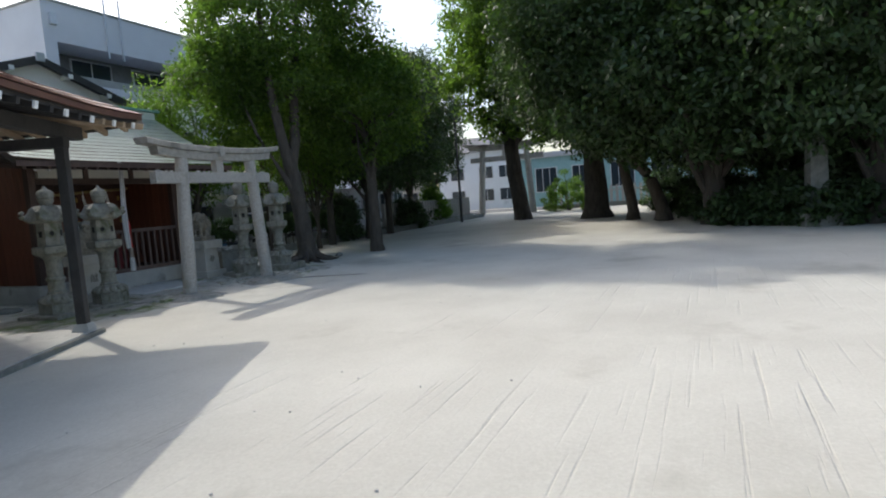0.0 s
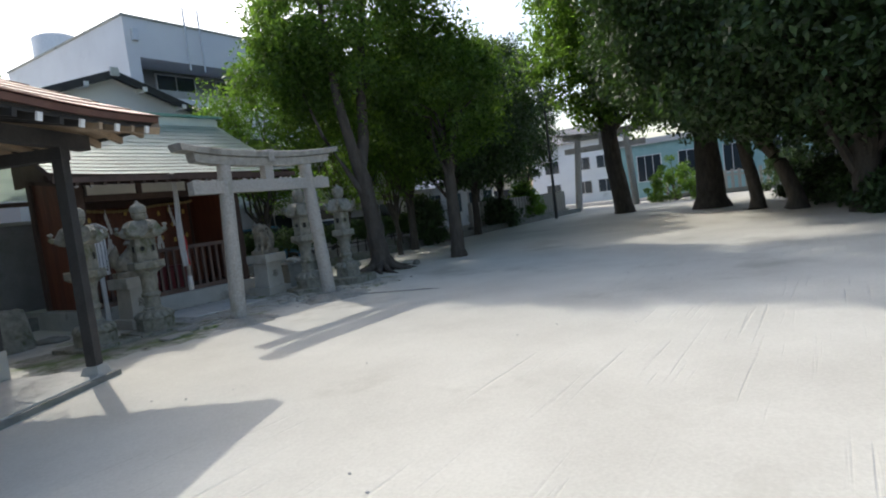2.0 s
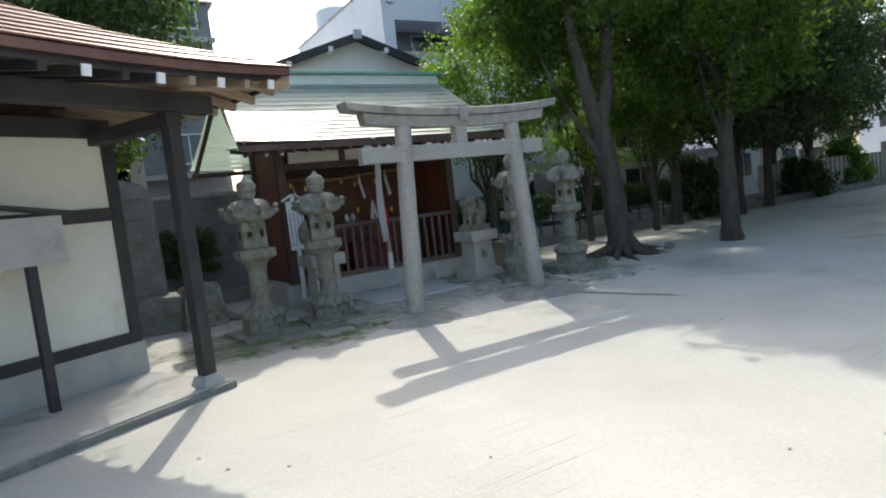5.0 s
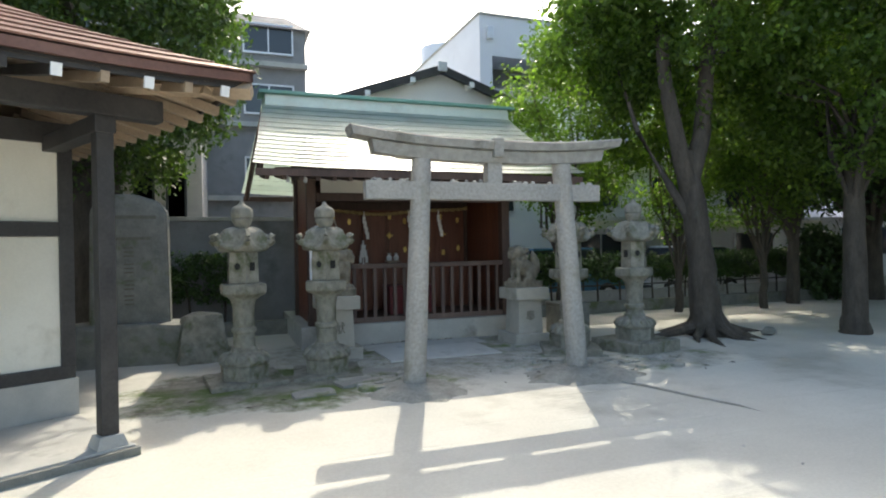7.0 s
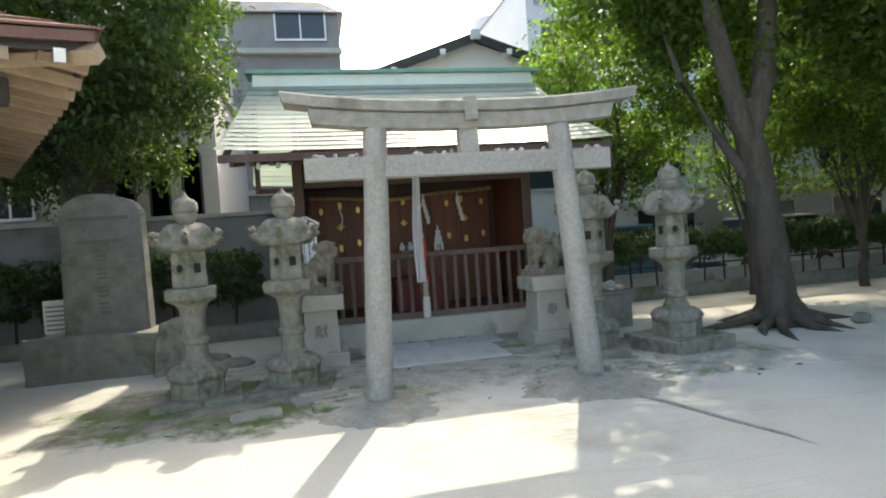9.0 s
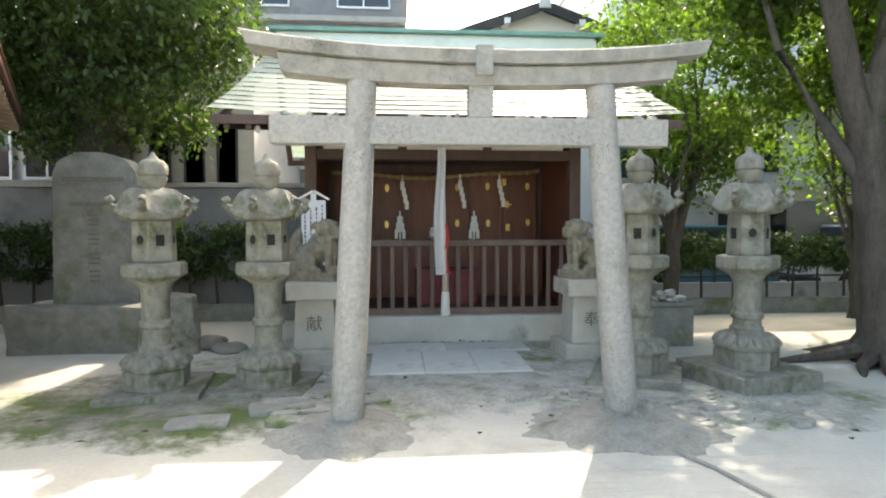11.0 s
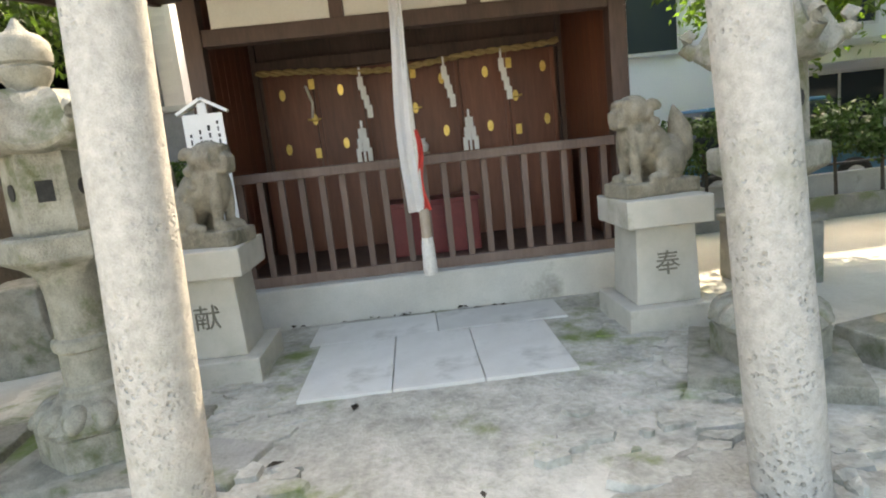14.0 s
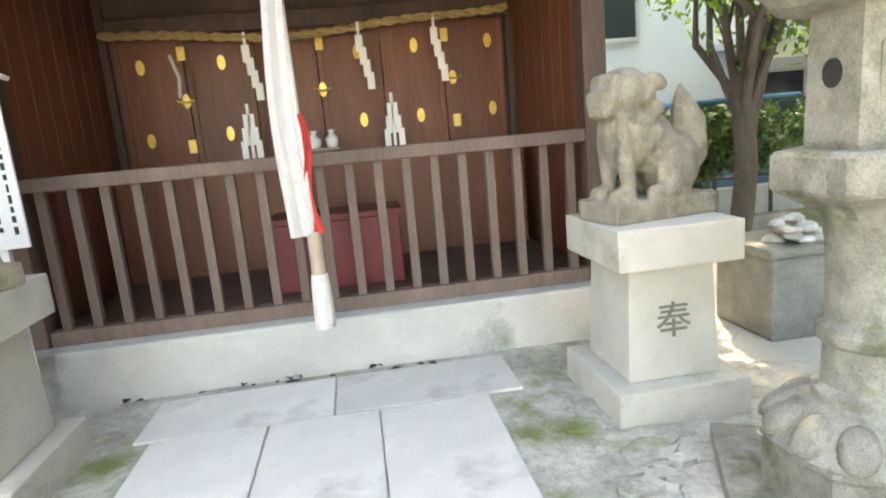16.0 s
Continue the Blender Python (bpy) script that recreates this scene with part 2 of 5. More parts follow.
METAL = mat("dark_painted_metal", (0.03, 0.035, 0.035), (0.06, 0.065, 0.065), 0.5, 10, 50, 0.0)
PALE_METAL = mat("pale_metal", (0.6, 0.6, 0.62), (0.7, 0.7, 0.72), 0.4, 10, 50, 0.0, metal=0.4)
TEAL = mat("teal_sheet_wall", (0.24, 0.42, 0.42), (0.33, 0.50, 0.50), 0.6, 2, 30, 0.05)
BLUE_PAINT = mat("blue_car_paint", (0.08, 0.20, 0.33), (0.10, 0.24, 0.38), 0.25, 3, 30, 0.0)
RUBBER = mat("black_rubber", (0.02, 0.02, 0.02), (0.035, 0.035, 0.035), 0.8, 10, 50, 0.1)
PEBBLE = mat("small_pebble", (0.32, 0.31, 0.29), (0.55, 0.54, 0.50), 0.85, 8, 60, 0.2, vary=0.3)
ROAD = mat("grey_asphalt", (0.10, 0.10, 0.10), (0.15, 0.15, 0.15), 0.9, 2, 120, 0.3)


def glass(name, tint):
    m = bpy.data.materials.new(name)
    m.use_nodes = True
    p = m.node_tree.nodes["Principled BSDF"]
    p.inputs["Base Color"].default_value, p.inputs["Roughness"].default_value = (*tint, 1), 0.06
    return m


PANE = glass("dark_window_pane", (0.035, 0.045, 0.055))


# ---- mesh helpers ----
def box(bm, x0, x1, y0, y1, z0, z1, bevel=0.0, turn=None):
    r = bmesh.ops.create_cube(bm, size=1.0)
    v = r["verts"]
    for p in v:
        p.co = Vector(((x0 + x1) / 2 + p.co.x * (x1 - x0), (y0 + y1) / 2 + p.co.y * (y1 - y0), (z0 + z1) / 2 + p.co.z * (z1 - z0)))
    if turn:
        bmesh.ops.transform(bm, matrix=turn, verts=v)
    if bevel:
        e = list({e for p in v for e in p.link_edges})
        bmesh.ops.bevel(bm, geom=e, offset=bevel, segments=2, affect="EDGES", profile=0.6)
    return bm


def boxed(*a, **k):
    return box(bmesh.new(), *a, **k)


def taper(bm, cx, cy, z0, z1, hx0, hy0, hx1, hy1, bevel=0.0):
    v = bmesh.ops.create_cube(bm, size=2.0)["verts"]
    for p in v:
        up = p.co.z > 0
        p.co = Vector((cx + p.co.x * (hx1 if up else hx0), cy + p.co.y * (hy1 if up else hy0), z1 if up else z0))
    if bevel:
        e = list({e for p in v for e in p.link_edges})
        bmesh.ops.bevel(bm, geom=e, offset=bevel, segments=2, affect="EDGES", profile=0.6)
    return bm


def lathe(bm, profile, sides=24, cx=0.0, cy=0.0, turn=0.0, wave=None):
    """A turned body; profile rows of (radius, z), closed at both ends. wave(angle, radius, z) may change the radius."""
    rings = []
    for r, z in profile:
        ring = []
        for i in range(sides):
            a = 2 * math.pi * i / sides + turn
            q = wave(a, r, z) if wave else r
            ring.append(bm.verts.new((cx + q * math.cos(a), cy + q * math.sin(a), z)))
        rings.append(ring)
    for lo, hi in zip(rings, rings[1:]):
        for i in range(sides):
            bm.faces.new((lo[i], lo[(i + 1) % sides], hi[(i + 1) % sides], hi[i]))
    bm.faces.new(rings[0][::-1]); bm.faces.new(rings[-1])
    return bm


def tube(bm, pts, radii, sides=10, flat=1.0):
    pts = [Vector(p) for p in pts]
    rings = []
    for i, p in enumerate(pts):
        d = (pts[min(i + 1, len(pts) - 1)] - pts[max(i - 1, 0)]).normalized()
        s = d.cross(Vector((0, 0, 1)) if abs(d.z) < 0.9 else Vector((0, 1, 0))).normalized()
        t = s.cross(d).normalized()
        r = radii[i] if isinstance(radii, (list, tuple)) else radii
        rings.append([bm.verts.new(p + (s * math.cos(a) + t * math.sin(a) * flat) * r) for a in (2 * math.pi * k / sides for k in range(sides))])
    for lo, hi in zip(rings, rings[1:]):
        for i in range(sides):
            bm.faces.new((lo[i], lo[(i + 1) % sides], hi[(i + 1) % sides], hi[i]))
    bm.faces.new(rings[0][::-1]); bm.faces.new(rings[-1])
    return bm


def ball(bm, c, r, rot=(0, 0, 0), sub=2):
    m = pose(*c, *rot) @ Matrix.Diagonal((*(r if isinstance(r, tuple) else (r, r, r)), 1))
    bmesh.ops.create_icosphere(bm, subdivisions=sub, radius=1.0, matrix=m)
    return bm


def mesh_of(bm, name, material, smooth=False):
    bmesh.ops.recalc_face_normals(bm, faces=bm.faces)
    me = bpy.data.meshes.new(name)
    bm.to_mesh(me); bm.free()
    me.materials.append(material)
    if smooth:
        me.shade_smooth()
        me.set_sharp_from_angle(angle=radians(38))
    return me


def part(name, bm, material, parent, label="", smooth=False):
    ob = new(name, bm if isinstance(bm, bpy.types.Mesh) else mesh_of(bm, name, material, smooth))
    ob.parent = parent
    return tagged(ob, label)


def thing(name, at, label, category, group="", rz=0.0, kind=""):
    ob = new(name)
    ob.empty_display_size = 0.1
    ob.matrix_basis = pose(*at, 0, 0, rz)
    return tagged(ob, label, category, group, kind)


def single(name, bm, material, label, category, group="", at=(0, 0, 0), rz=0.0, smooth=False, kind=""):
    ob = new(name, mesh_of(bm, name, material, smooth))
    ob.matrix_basis = pose(*at, 0, 0, rz)
    return tagged(ob, label, category, group, kind)


def rough(bm, amount, scale, seed=0):
    for v in bm.verts:
        v.co += noise.noise_vector(v.co * scale + Vector((seed, seed * 2, 0))) * amount
    return bm


def glyph(name, text, size, depth, material, parent, place, label):
    """A carved or painted character as a mesh."""
    cu = bpy.data.curves.new(name, "FONT")
    cu.body, cu.size, cu.extrude, cu.align_x, cu.align_y = text, size, depth, "CENTER", "CENTER"
    tmp = new("glyph_source", cu)
    me = bpy.data.meshes.new_from_object(tmp.evaluated_get(bpy.context.evaluated_depsgraph_get()))
    bpy.data.objects.remove(tmp)
    me.materials.clear(); me.materials.append(material)
    ob = part(name, me, material, parent, label)
    ob.matrix_basis = place
    return ob


# ---- ground ----
def ground_sheet():
    bm = bmesh.new()
    xs = [-400, -150, -60, -30, -20] + [-15 + i * 0.5 for i in range(91)] + [40, 60, 150, 400]
    ys = [-400, -150, -60, -30, -20] + [-15 + i * 0.5 for i in range(61)] + [20, 30, 60, 150, 400]
    g = [[bm.verts.new((x, y, noise.noise(Vector((x * 0.35, y * 0.35, 3))) * 0.018 - 0.012)) for x in xs] for y in ys]
    for a, b in zip(g, g[1:]):
        for i in range(len(xs) - 1):
            bm.faces.new((a[i], a[i + 1], b[i + 1], b[i]))
    return bm


single("ground", ground_sheet(), SAND, "pale raked sand ground with faint wheel marks", "ground", smooth=True, kind="structure")


def patch(cx, cy, rx, ry, h, seed, rings=9, sides=96):
    """A low uneven sheet with a ragged edge that sinks into the ground."""
    bm = bmesh.new()
    reach = bm.verts.layers.float.new("reach")
    rows = []
    for j in range(rings + 1):
        f = j / rings
        row = []
        for i in range(sides):
            a = 2 * math.pi * i / sides
            c_ = Vector((math.cos(a), math.sin(a), 0))
            k = 1 + 0.22 * noise.noise(c_ * 2 + Vector((seed, 0, seed))) + 0.14 * noise.noise(c_ * 6 + Vector((0, seed, 0))) + 0.03 * noise.noise(c_ * 15 + Vector((0, 0, seed)))
            x, y = cx + rx * k * f * math.cos(a), cy + ry * k * f * math.sin(a)
            z = h * (1 - f * f) ** 1.3 + 0.012 * noise.noise(Vector((x * 5, y * 5, seed))) * (1 - f) - 0.03 * f ** 6
            row.append(bm.verts.new((x, y, z)))
            row[-1][reach] = f
        rows.append(row)
    for a, b in zip(rows, rows[1:]):
        for i in range(sides):
            bm.faces.new((a[i], b[i], b[(i + 1) % sides], a[(i + 1) % sides]))
    bmesh.ops.remove_doubles(bm, verts=bm.verts, dist=1e-4)
    return bm


single("ground_apron", patch(-0.2, 2.2, 3.3, 2.5, 0.024, 4.0, 18, 128), APRON, "damp grey earth with patches of moss before the shrine", "ground", smooth=True, kind="structure")
single("ground_apron", patch(-2.55, 0.85, 2.0, 1.4, 0.018, 8.0, 14, 110), MOSS_EARTH, "dark mossy earth round the lantern feet", "ground", smooth=True, kind="structure")
single("ground_apron", patch(2.5, 0.45, 1.6, 0.95, 0.016, 11.0, 14, 110), APRON, "flaking grey earth round the lantern feet", "ground", smooth=True, kind="structure")
single("ground_mound", patch(-1.08, 0.0, 0.62, 0.60, 0.07, 1.0), MOUND, "low mound of packed earth round the torii foot", "ground", smooth=True, kind="structure")
single("ground_mound", patch(1.12, -0.05, 0.85, 0.72, 0.08, 2.0), MOUND, "low mound of packed earth round the torii foot", "ground", smooth=True, kind="structure")


def crust(count, spots, seed):
    """Thin ragged plates of dried crust, lying flat in patches."""
    g = random.Random(seed)
    bm = bmesh.new()
    for i in range(count):
        cx, cy, rx, ry = g.choice(spots)
        x, y = cx + g.gauss(0, 0.5) * rx, cy + g.gauss(0, 0.5) * ry
        if any(math.hypot(x - a, y - b) < 0.24 for a, b in ((-1.05, 0.1), (1.16, 0.1))):
            continue
        r, n, turn = g.uniform(0.03, 0.13) * g.uniform(0.5, 1.2), g.randint(6, 9), g.uniform(0, 6.3)
        ring = []
        for k in range(n):
            a = turn + 2 * math.pi * k / n
            q = r * g.uniform(0.6, 1.25)
            ring.append((x + q * 1.5 * math.cos(a), y + q * 0.9 * math.sin(a)))
        z0, z1 = 0.0, 0.030 + g.uniform(0, 0.012)
        lo = [bm.verts.new((p, q, z0)) for p, q in ring]
        hi = [bm.verts.new((x + (p - x) * 0.94, y + (q - y) * 0.94, z1 + g.uniform(-0.003, 0.003))) for p, q in ring]
        for k in range(n):
            bm.faces.new((lo[k], lo[(k + 1) % n], hi[(k + 1) % n], hi[k]))
        bm.faces.new(hi)
    return bm


single("crust_flakes", crust(230, ((2.1, 0.35, 0.8, 0.5), (1.5, 1.3, 0.6, 0.6), (1.2, 0.5, 0.9, 0.6), (-1.4, 0.5, 0.6, 0.4), (-1.2, 1.3, 0.4, 0.6), (1.35, 1.9, 0.3, 0.4)), 31), APRON, "thin grey flakes of dried crust on bare earth", "earth crust", kind="stuff")
for x, y, w, d, rz in ((-1.62, 0.52, 0.26, 0.15, 14), (-1.25, 0.95, 0.24, 0.2, -20), (-2.2, 0.18, 0.22, 0.13, 6)):
    bm = boxed(-w, w, -d, d, -0.02, 0.042, bevel=0.012)
    bmesh.ops.subdivide_edges(bm, edges=bm.edges, cuts=2, use_grid_fill=True)
    single("flat_stone", rough(bm, 0.03, 5, x), FLAT_STONE, "flat grey stone sunk in the mossy earth", "stone", "flat stones in the earth", (x, y, 0), rz)


# ---- stone torii ----
def torii(at, rz, k, label, stones=True):
    t = thing("torii", at, label, "torii", rz=rz)
    for s, foot, top in ((-1, 1.05, 0.915), (1, 1.16, 0.95)):
        bm = bmesh.new()
        n = 9
        tube(bm, [((s * (foot + (top - foot) * i / n)) * k, 0, (-0.05 + 2.69 * i / n) * k) for i in range(n + 1)],
             [(0.134 - 0.020 * i / n) * k for i in range(n + 1)], 24)
        part("pillar", rough(bm, 0.004, 6), GRANITE, t, smooth=True)
    part("tie_beam", rough(boxed(-1.60 * k, 1.48 * k, -0.08 * k, 0.08 * k, 2.17 * k, 2.38 * k, bevel=0.012), 0.004, 5), GRANITE, t)
    part("strut", boxed(-0.10 * k, 0.09 * k, -0.075 * k, 0.075 * k, 2.38 * k, 2.66 * k, bevel=0.008), GRANITE, t)
    for name, half, lo, hi, dep, lift in (("lower_lintel", 1.50, 2.62, 2.775, 0.10, 0.075), ("top_lintel", 1.745, 2.775, 2.885, 0.15, 0.105)):
        bm = bmesh.new()
        rows = []
        n = 28
        for i in range(n + 1):
            u = -1 + 2 * i / n
            x, up = u * half, lift * abs(u) ** 2.4
            row = [bm.verts.new(((x + (0.03 * u if zz > lo else 0)) * k, y * k, (zz + up) * k)) for y, zz in ((-dep, lo), (-dep * 1.12, hi - 0.02), (-dep * 0.9, hi), (dep * 0.9, hi), (dep * 1.12, hi - 0.02), (dep, lo))]
            rows.append(row)
        for a, b in zip(rows, rows[1:]):
            for i in range(6):
                bm.faces.new((a[i], a[(i + 1) % 6], b[(i + 1) % 6], b[i]))
        bm.faces.new(rows[0]); bm.faces.new(rows[-1][::-1])
        part(name, rough(bm, 0.004, 5), LINTEL_STONE, t, "darker weathered granite lintel")
    part("splice_block", rough(boxed(-0.055 * k, 0.075 * k, -0.172 * k, 0.172 * k, 2.68 * k, 2.905 * k, bevel=0.01), 0.003, 7), LINTEL_STONE, t, "dark stone block at the lintel joint")
    return t


torii((0, 0.10, 0), 0, 1.0, "weathered grey granite torii with slightly leaning pillars")
for a0, ln, r in ((190, 50, 0.19), (262, 30, 0.215), (325, 62, 0.20)):
    arc = [(1.17 + r * math.cos(radians(a0 + ln * i / 6)), 0.1 + r * math.sin(radians(a0 + ln * i / 6)), 0.062 + 0.012 * math.sin(i * 2.1 + a0)) for i in range(7)]
    single("collar_fragment", rough(tube(bmesh.new(), arc, [0.012, 0.034, 0.042, 0.036, 0.046, 0.034, 0.012], 8), 0.022, 14, a0), MOUND, "broken pale mortar collar round the torii foot", "mortar collar", "collar fragments")
rng = random.Random(5)
for i in range(40):
    x = rng.uniform(-1.54, 1.43)
    if min(abs(x + 0.93), abs(x - 0.97), abs(x)) < 0.17:
        continue
    bm = rough(ball(bmesh.new(), (0, 0, 0.012), (rng.uniform(0.02, 0.045), rng.uniform(0.02, 0.035), rng.uniform(0.015, 0.026)), sub=1), 0.006, 20, i)
    single("pebble", bm, PEBBLE, "small pebble resting on the torii tie beam", "pebble", "pebbles on the torii", (x, 0.1 + rng.uniform(-0.04, 0.04), 2.385), rng.uniform(0, 180), True)


# ---- stone lanterns ----
def lantern(at, rz, label, plinth, mat_=LANTERN_STONE):
    """A tall lantern: plinth, hexagonal drum, lotus, ringed shaft, platform, fire box, roof with curled corners, jewel."""
    t = thing("stone_lantern", at, label, "lantern", "stone lanterns before the shrine", rz)
    t.scale = (0.84, 0.84, 1.045 if plinth[0] > 0.08 else 1.01)
    h0, half = plinth
    part("plinth", rough(boxed(-half, half, -half, half, -0.03, h0, bevel=0.015), 0.008, 4), mat_, t)
    part("drum", lathe(bmesh.new(), [(0.355, h0 - 0.01), (0.36, h0 + 0.155), (0.345, h0 + 0.165), (0.345, h0 + 0.172), (0.37, h0 + 0.178), (0.365, h0 + 0.19)], 6, turn=0.5), mat_, t)
    z = h0 + 0.185
    lotus = part("lotus", lathe(bmesh.new(), [(0.345, z - 0.012), (0.355, z + 0.012), (0.345, z + 0.03), (0.31, z + 0.07), (0.245, z + 0.115), (0.19, z + 0.135), (0.175, z + 0.16)], 36), mat_, t, smooth=True)
    petal = mesh_of(ball(bmesh.new(), (0, 0, 0), (0.095, 0.072, 0.046), sub=2), "petal", mat_, True)
    for i in range(12):
        part("petal", petal, mat_, lotus).matrix_basis = pose(0, 0, 0, 0, 0, 30 * i + 10) @ pose(0.29, 0, z + 0.066, 0, 30, 0)
    part("shaft", lathe(bmesh.new(), [(0.185, z + 0.14), (0.185, z + 0.17), (0.155, z + 0.19), (0.148, 0.60), (0.172, 0.615), (0.178, 0.64), (0.172, 0.665), (0.146, 0.68), (0.150, 0.9), (0.165, 0.97), (0.20, 1.03)], 28), mat_, t, smooth=True)
    part("platform", lathe(bmesh.new(), [(0.19, 1.0), (0.235, 1.035), (0.33, 1.075), (0.345, 1.09), (0.345, 1.185), (0.325, 1.20)], 6, turn=0.5), mat_, t)
    fb = part("fire_box", lathe(bmesh.new(), [(0.225, 1.19), (0.235, 1.22), (0.225, 1.56), (0.215, 1.60)], 6, turn=0.5), mat_, t)
    for i in range(6):
        a = 0.5 + math.pi / 6 + i * math.pi / 3
        m = pose(0, 0, 0, 0, 0, math.degrees(a))
        if i % 2 == 0:
            bm = boxed(0.196, 0.205, -0.062, 0.062, 1.335, 1.475, bevel=0.002, turn=m)
            part("window_surround", bm, mat_, fb)
            # flat sheet on the face; the opening's inner shade is its colour
            part("window", boxed(0.198, 0.2075, -0.043, 0.043, 1.355, 1.455, turn=m), CAVITY_SHADE, fb, "near-black square painted as the shaded light opening")
        else:
            bm = bmesh.new()
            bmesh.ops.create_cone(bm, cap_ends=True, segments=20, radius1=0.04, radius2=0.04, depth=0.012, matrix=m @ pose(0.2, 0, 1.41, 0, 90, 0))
            # closed disc, coloured near-black for the shade within the hole
            part("moon_hole", bm, CAVITY_SHADE, fb, "near-black disc painted as the shaded light opening")
    # roof: a bell-shaped hexagon with hollow faces, rising to a scroll at each corner
    bm = bmesh.new()
    rings = []
    sides = 72
    for r, z0 in ((0.20, 1.58), (0.31, 1.585), (0.385, 1.605), (0.405, 1.63), (0.40, 1.655), (0.36, 1.685), (0.325, 1.745), (0.295, 1.805), (0.235, 1.85), (0.12, 1.868)):
        ring = []
        for i in range(sides):
            a = 2 * math.pi * i / sides + 0.5
            c = abs(math.cos(3 * (a - 0.5)))
            hexa = math.cos(math.pi / 6) / math.cos((a - 0.5) % (math.pi / 3) - math.pi / 6)
            out = max(0.0, (r - 0.12) / 0.285)
            q = r * (hexa * (1 - 0.035 * (1 - c)) + 0.05 * c ** 8 * out)
            ring.append(bm.verts.new((q * math.cos(a), q * math.sin(a), z0 + (0.062 * c ** 5 - 0.016) * out ** 3 + 0.016 * c ** 16 * (1 if z0 > 1.64 else 0))))
        rings.append(ring)
    for lo, hi in zip(rings, rings[1:]):
        for i in range(sides):
            bm.faces.new((lo[i], lo[(i + 1) % sides], hi[(i + 1) % sides], hi[i]))
    bm.faces.new(rings[0][::-1]); bm.faces.new(rings[-1])
    roof = part("roof", rough(bm, 0.006, 9, at[0]), mat_, t, smooth=True)
    bm = bmesh.new()
    tube(bm, [(0.30, 0, 1.745), (0.36, 0, 1.735), (0.42, 0, 1.735), (0.455, 0, 1.765), (0.455, 0, 1.80), (0.425, 0, 1.815), (0.405, 0, 1.795)], [0.026, 0.036, 0.044, 0.046, 0.044, 0.040, 0.03], 10)
    curl = mesh_of(rough(bm, 0.004, 12), "curl", mat_, True)
    for i in range(6):
        part("curl", curl, mat_, roof).matrix_basis = pose(0, 0, -0.045, 0, 0, math.degrees(0.5) + 60 * i)
    part("jewel", lathe(bmesh.new(), [(0.088, 1.855), (0.092, 1.88), (0.128, 1.925), (0.146, 1.965), (0.146, 1.975), (0.132, 1.982), (0.132, 1.99), (0.150, 2.0), (0.156, 2.04), (0.148, 2.09), (0.112, 2.125), (0.058, 2.145), (0.034, 2.172), (0.012, 2.205)], 28), mat_, t, smooth=True)
    return t


lantern((-2.88, 1.17, 0), 8, "tall grey stone lantern on a low square plinth", (0.07, 0.52))
lantern((-1.87, 1.22, 0), -6, "tall grey stone lantern with mossy platform beside the torii", (0.06, 0.50))
lantern((1.77, 1.26, 0), 64, "tall grey stone lantern behind the torii pillar", (0.10, 0.50))
lantern((2.77, 1.02, 0), 12, "tall grey stone lantern on a thick square plinth", (0.17, 0.55))


# ---- guardian lions ----
def lion_mesh(mirror):
    bm = bmesh.new()
    s = -1 if mirror else 1
    box(bm, -0.36, 0.36, -0.19, 0.19, 0.0, 0.10, bevel=0.01)
    E = lambda x, y, z, a, b, c, ry=0: ball(bm, (x, y, z), (a, b, c), (0, ry, 0), 3)
    E(-0.16, 0, 0.24, 0.19, 0.16, 0.17)           # haunch
    E(-0.02, 0, 0.34, 0.24, 0.14, 0.15, -38)      # back
    E(0.13, 0, 0.40, 0.15, 0.14, 0.20)            # chest
    E(0.15, 0, 0.575, 0.15, 0.145, 0.125)           # head
    E(0.28, 0, 0.55, 0.07, 0.10, 0.075)           # muzzle
    E(0.27, 0, 0.485, 0.05, 0.07, 0.025)          # jaw
    box(bm, 0.06, 0.30, -0.11, 0.11, 0.535, 0.665, bevel=0.03)   # skull
    box(bm, 0.22, 0.345, -0.085, 0.085, 0.475, 0.60, bevel=0.025)  # snout
    E(0.25, 0, 0.645, 0.07, 0.115, 0.03)           # brow
    for y in (-1, 1):
        E(0.21, y * 0.085, 0.29, 0.05, 0.05, 0.21, 6)     # foreleg
        E(0.24, y * 0.09, 0.125, 0.085, 0.06, 0.04)         # paw
        E(-0.10, y * 0.13, 0.20, 0.13, 0.06, 0.12)          # thigh
        E(0.02, y * 0.15, 0.125, 0.10, 0.05, 0.04)          # hind paw
        E(0.02, y * 0.125, 0.62, 0.07, 0.03, 0.04, -20)    # ear
        for i in range(5):
            E(0.07 - 0.045 * (i % 2), y * (0.12 + 0.012 * (i % 2)), 0.34 + 0.055 * i, 0.042, 0.03, 0.034)   # mane curls
    E(-0.31, 0, 0.40, 0.075, 0.10, 0.17, 14)      # tail
    tube(bm, [(-0.33, 0, 0.30), (-0.31, 0, 0.42), (-0.27, 0, 0.53), (-0.245, 0, 0.61)], [0.10, 0.105, 0.06, 0.008], 10)
    E(-0.36, 0, 0.30, 0.05, 0.09, 0.10)
    if mirror:
        for v in bm.verts:
            v.co.x *= s
    rough(bm, 0.008, 14, 3)
    return bm


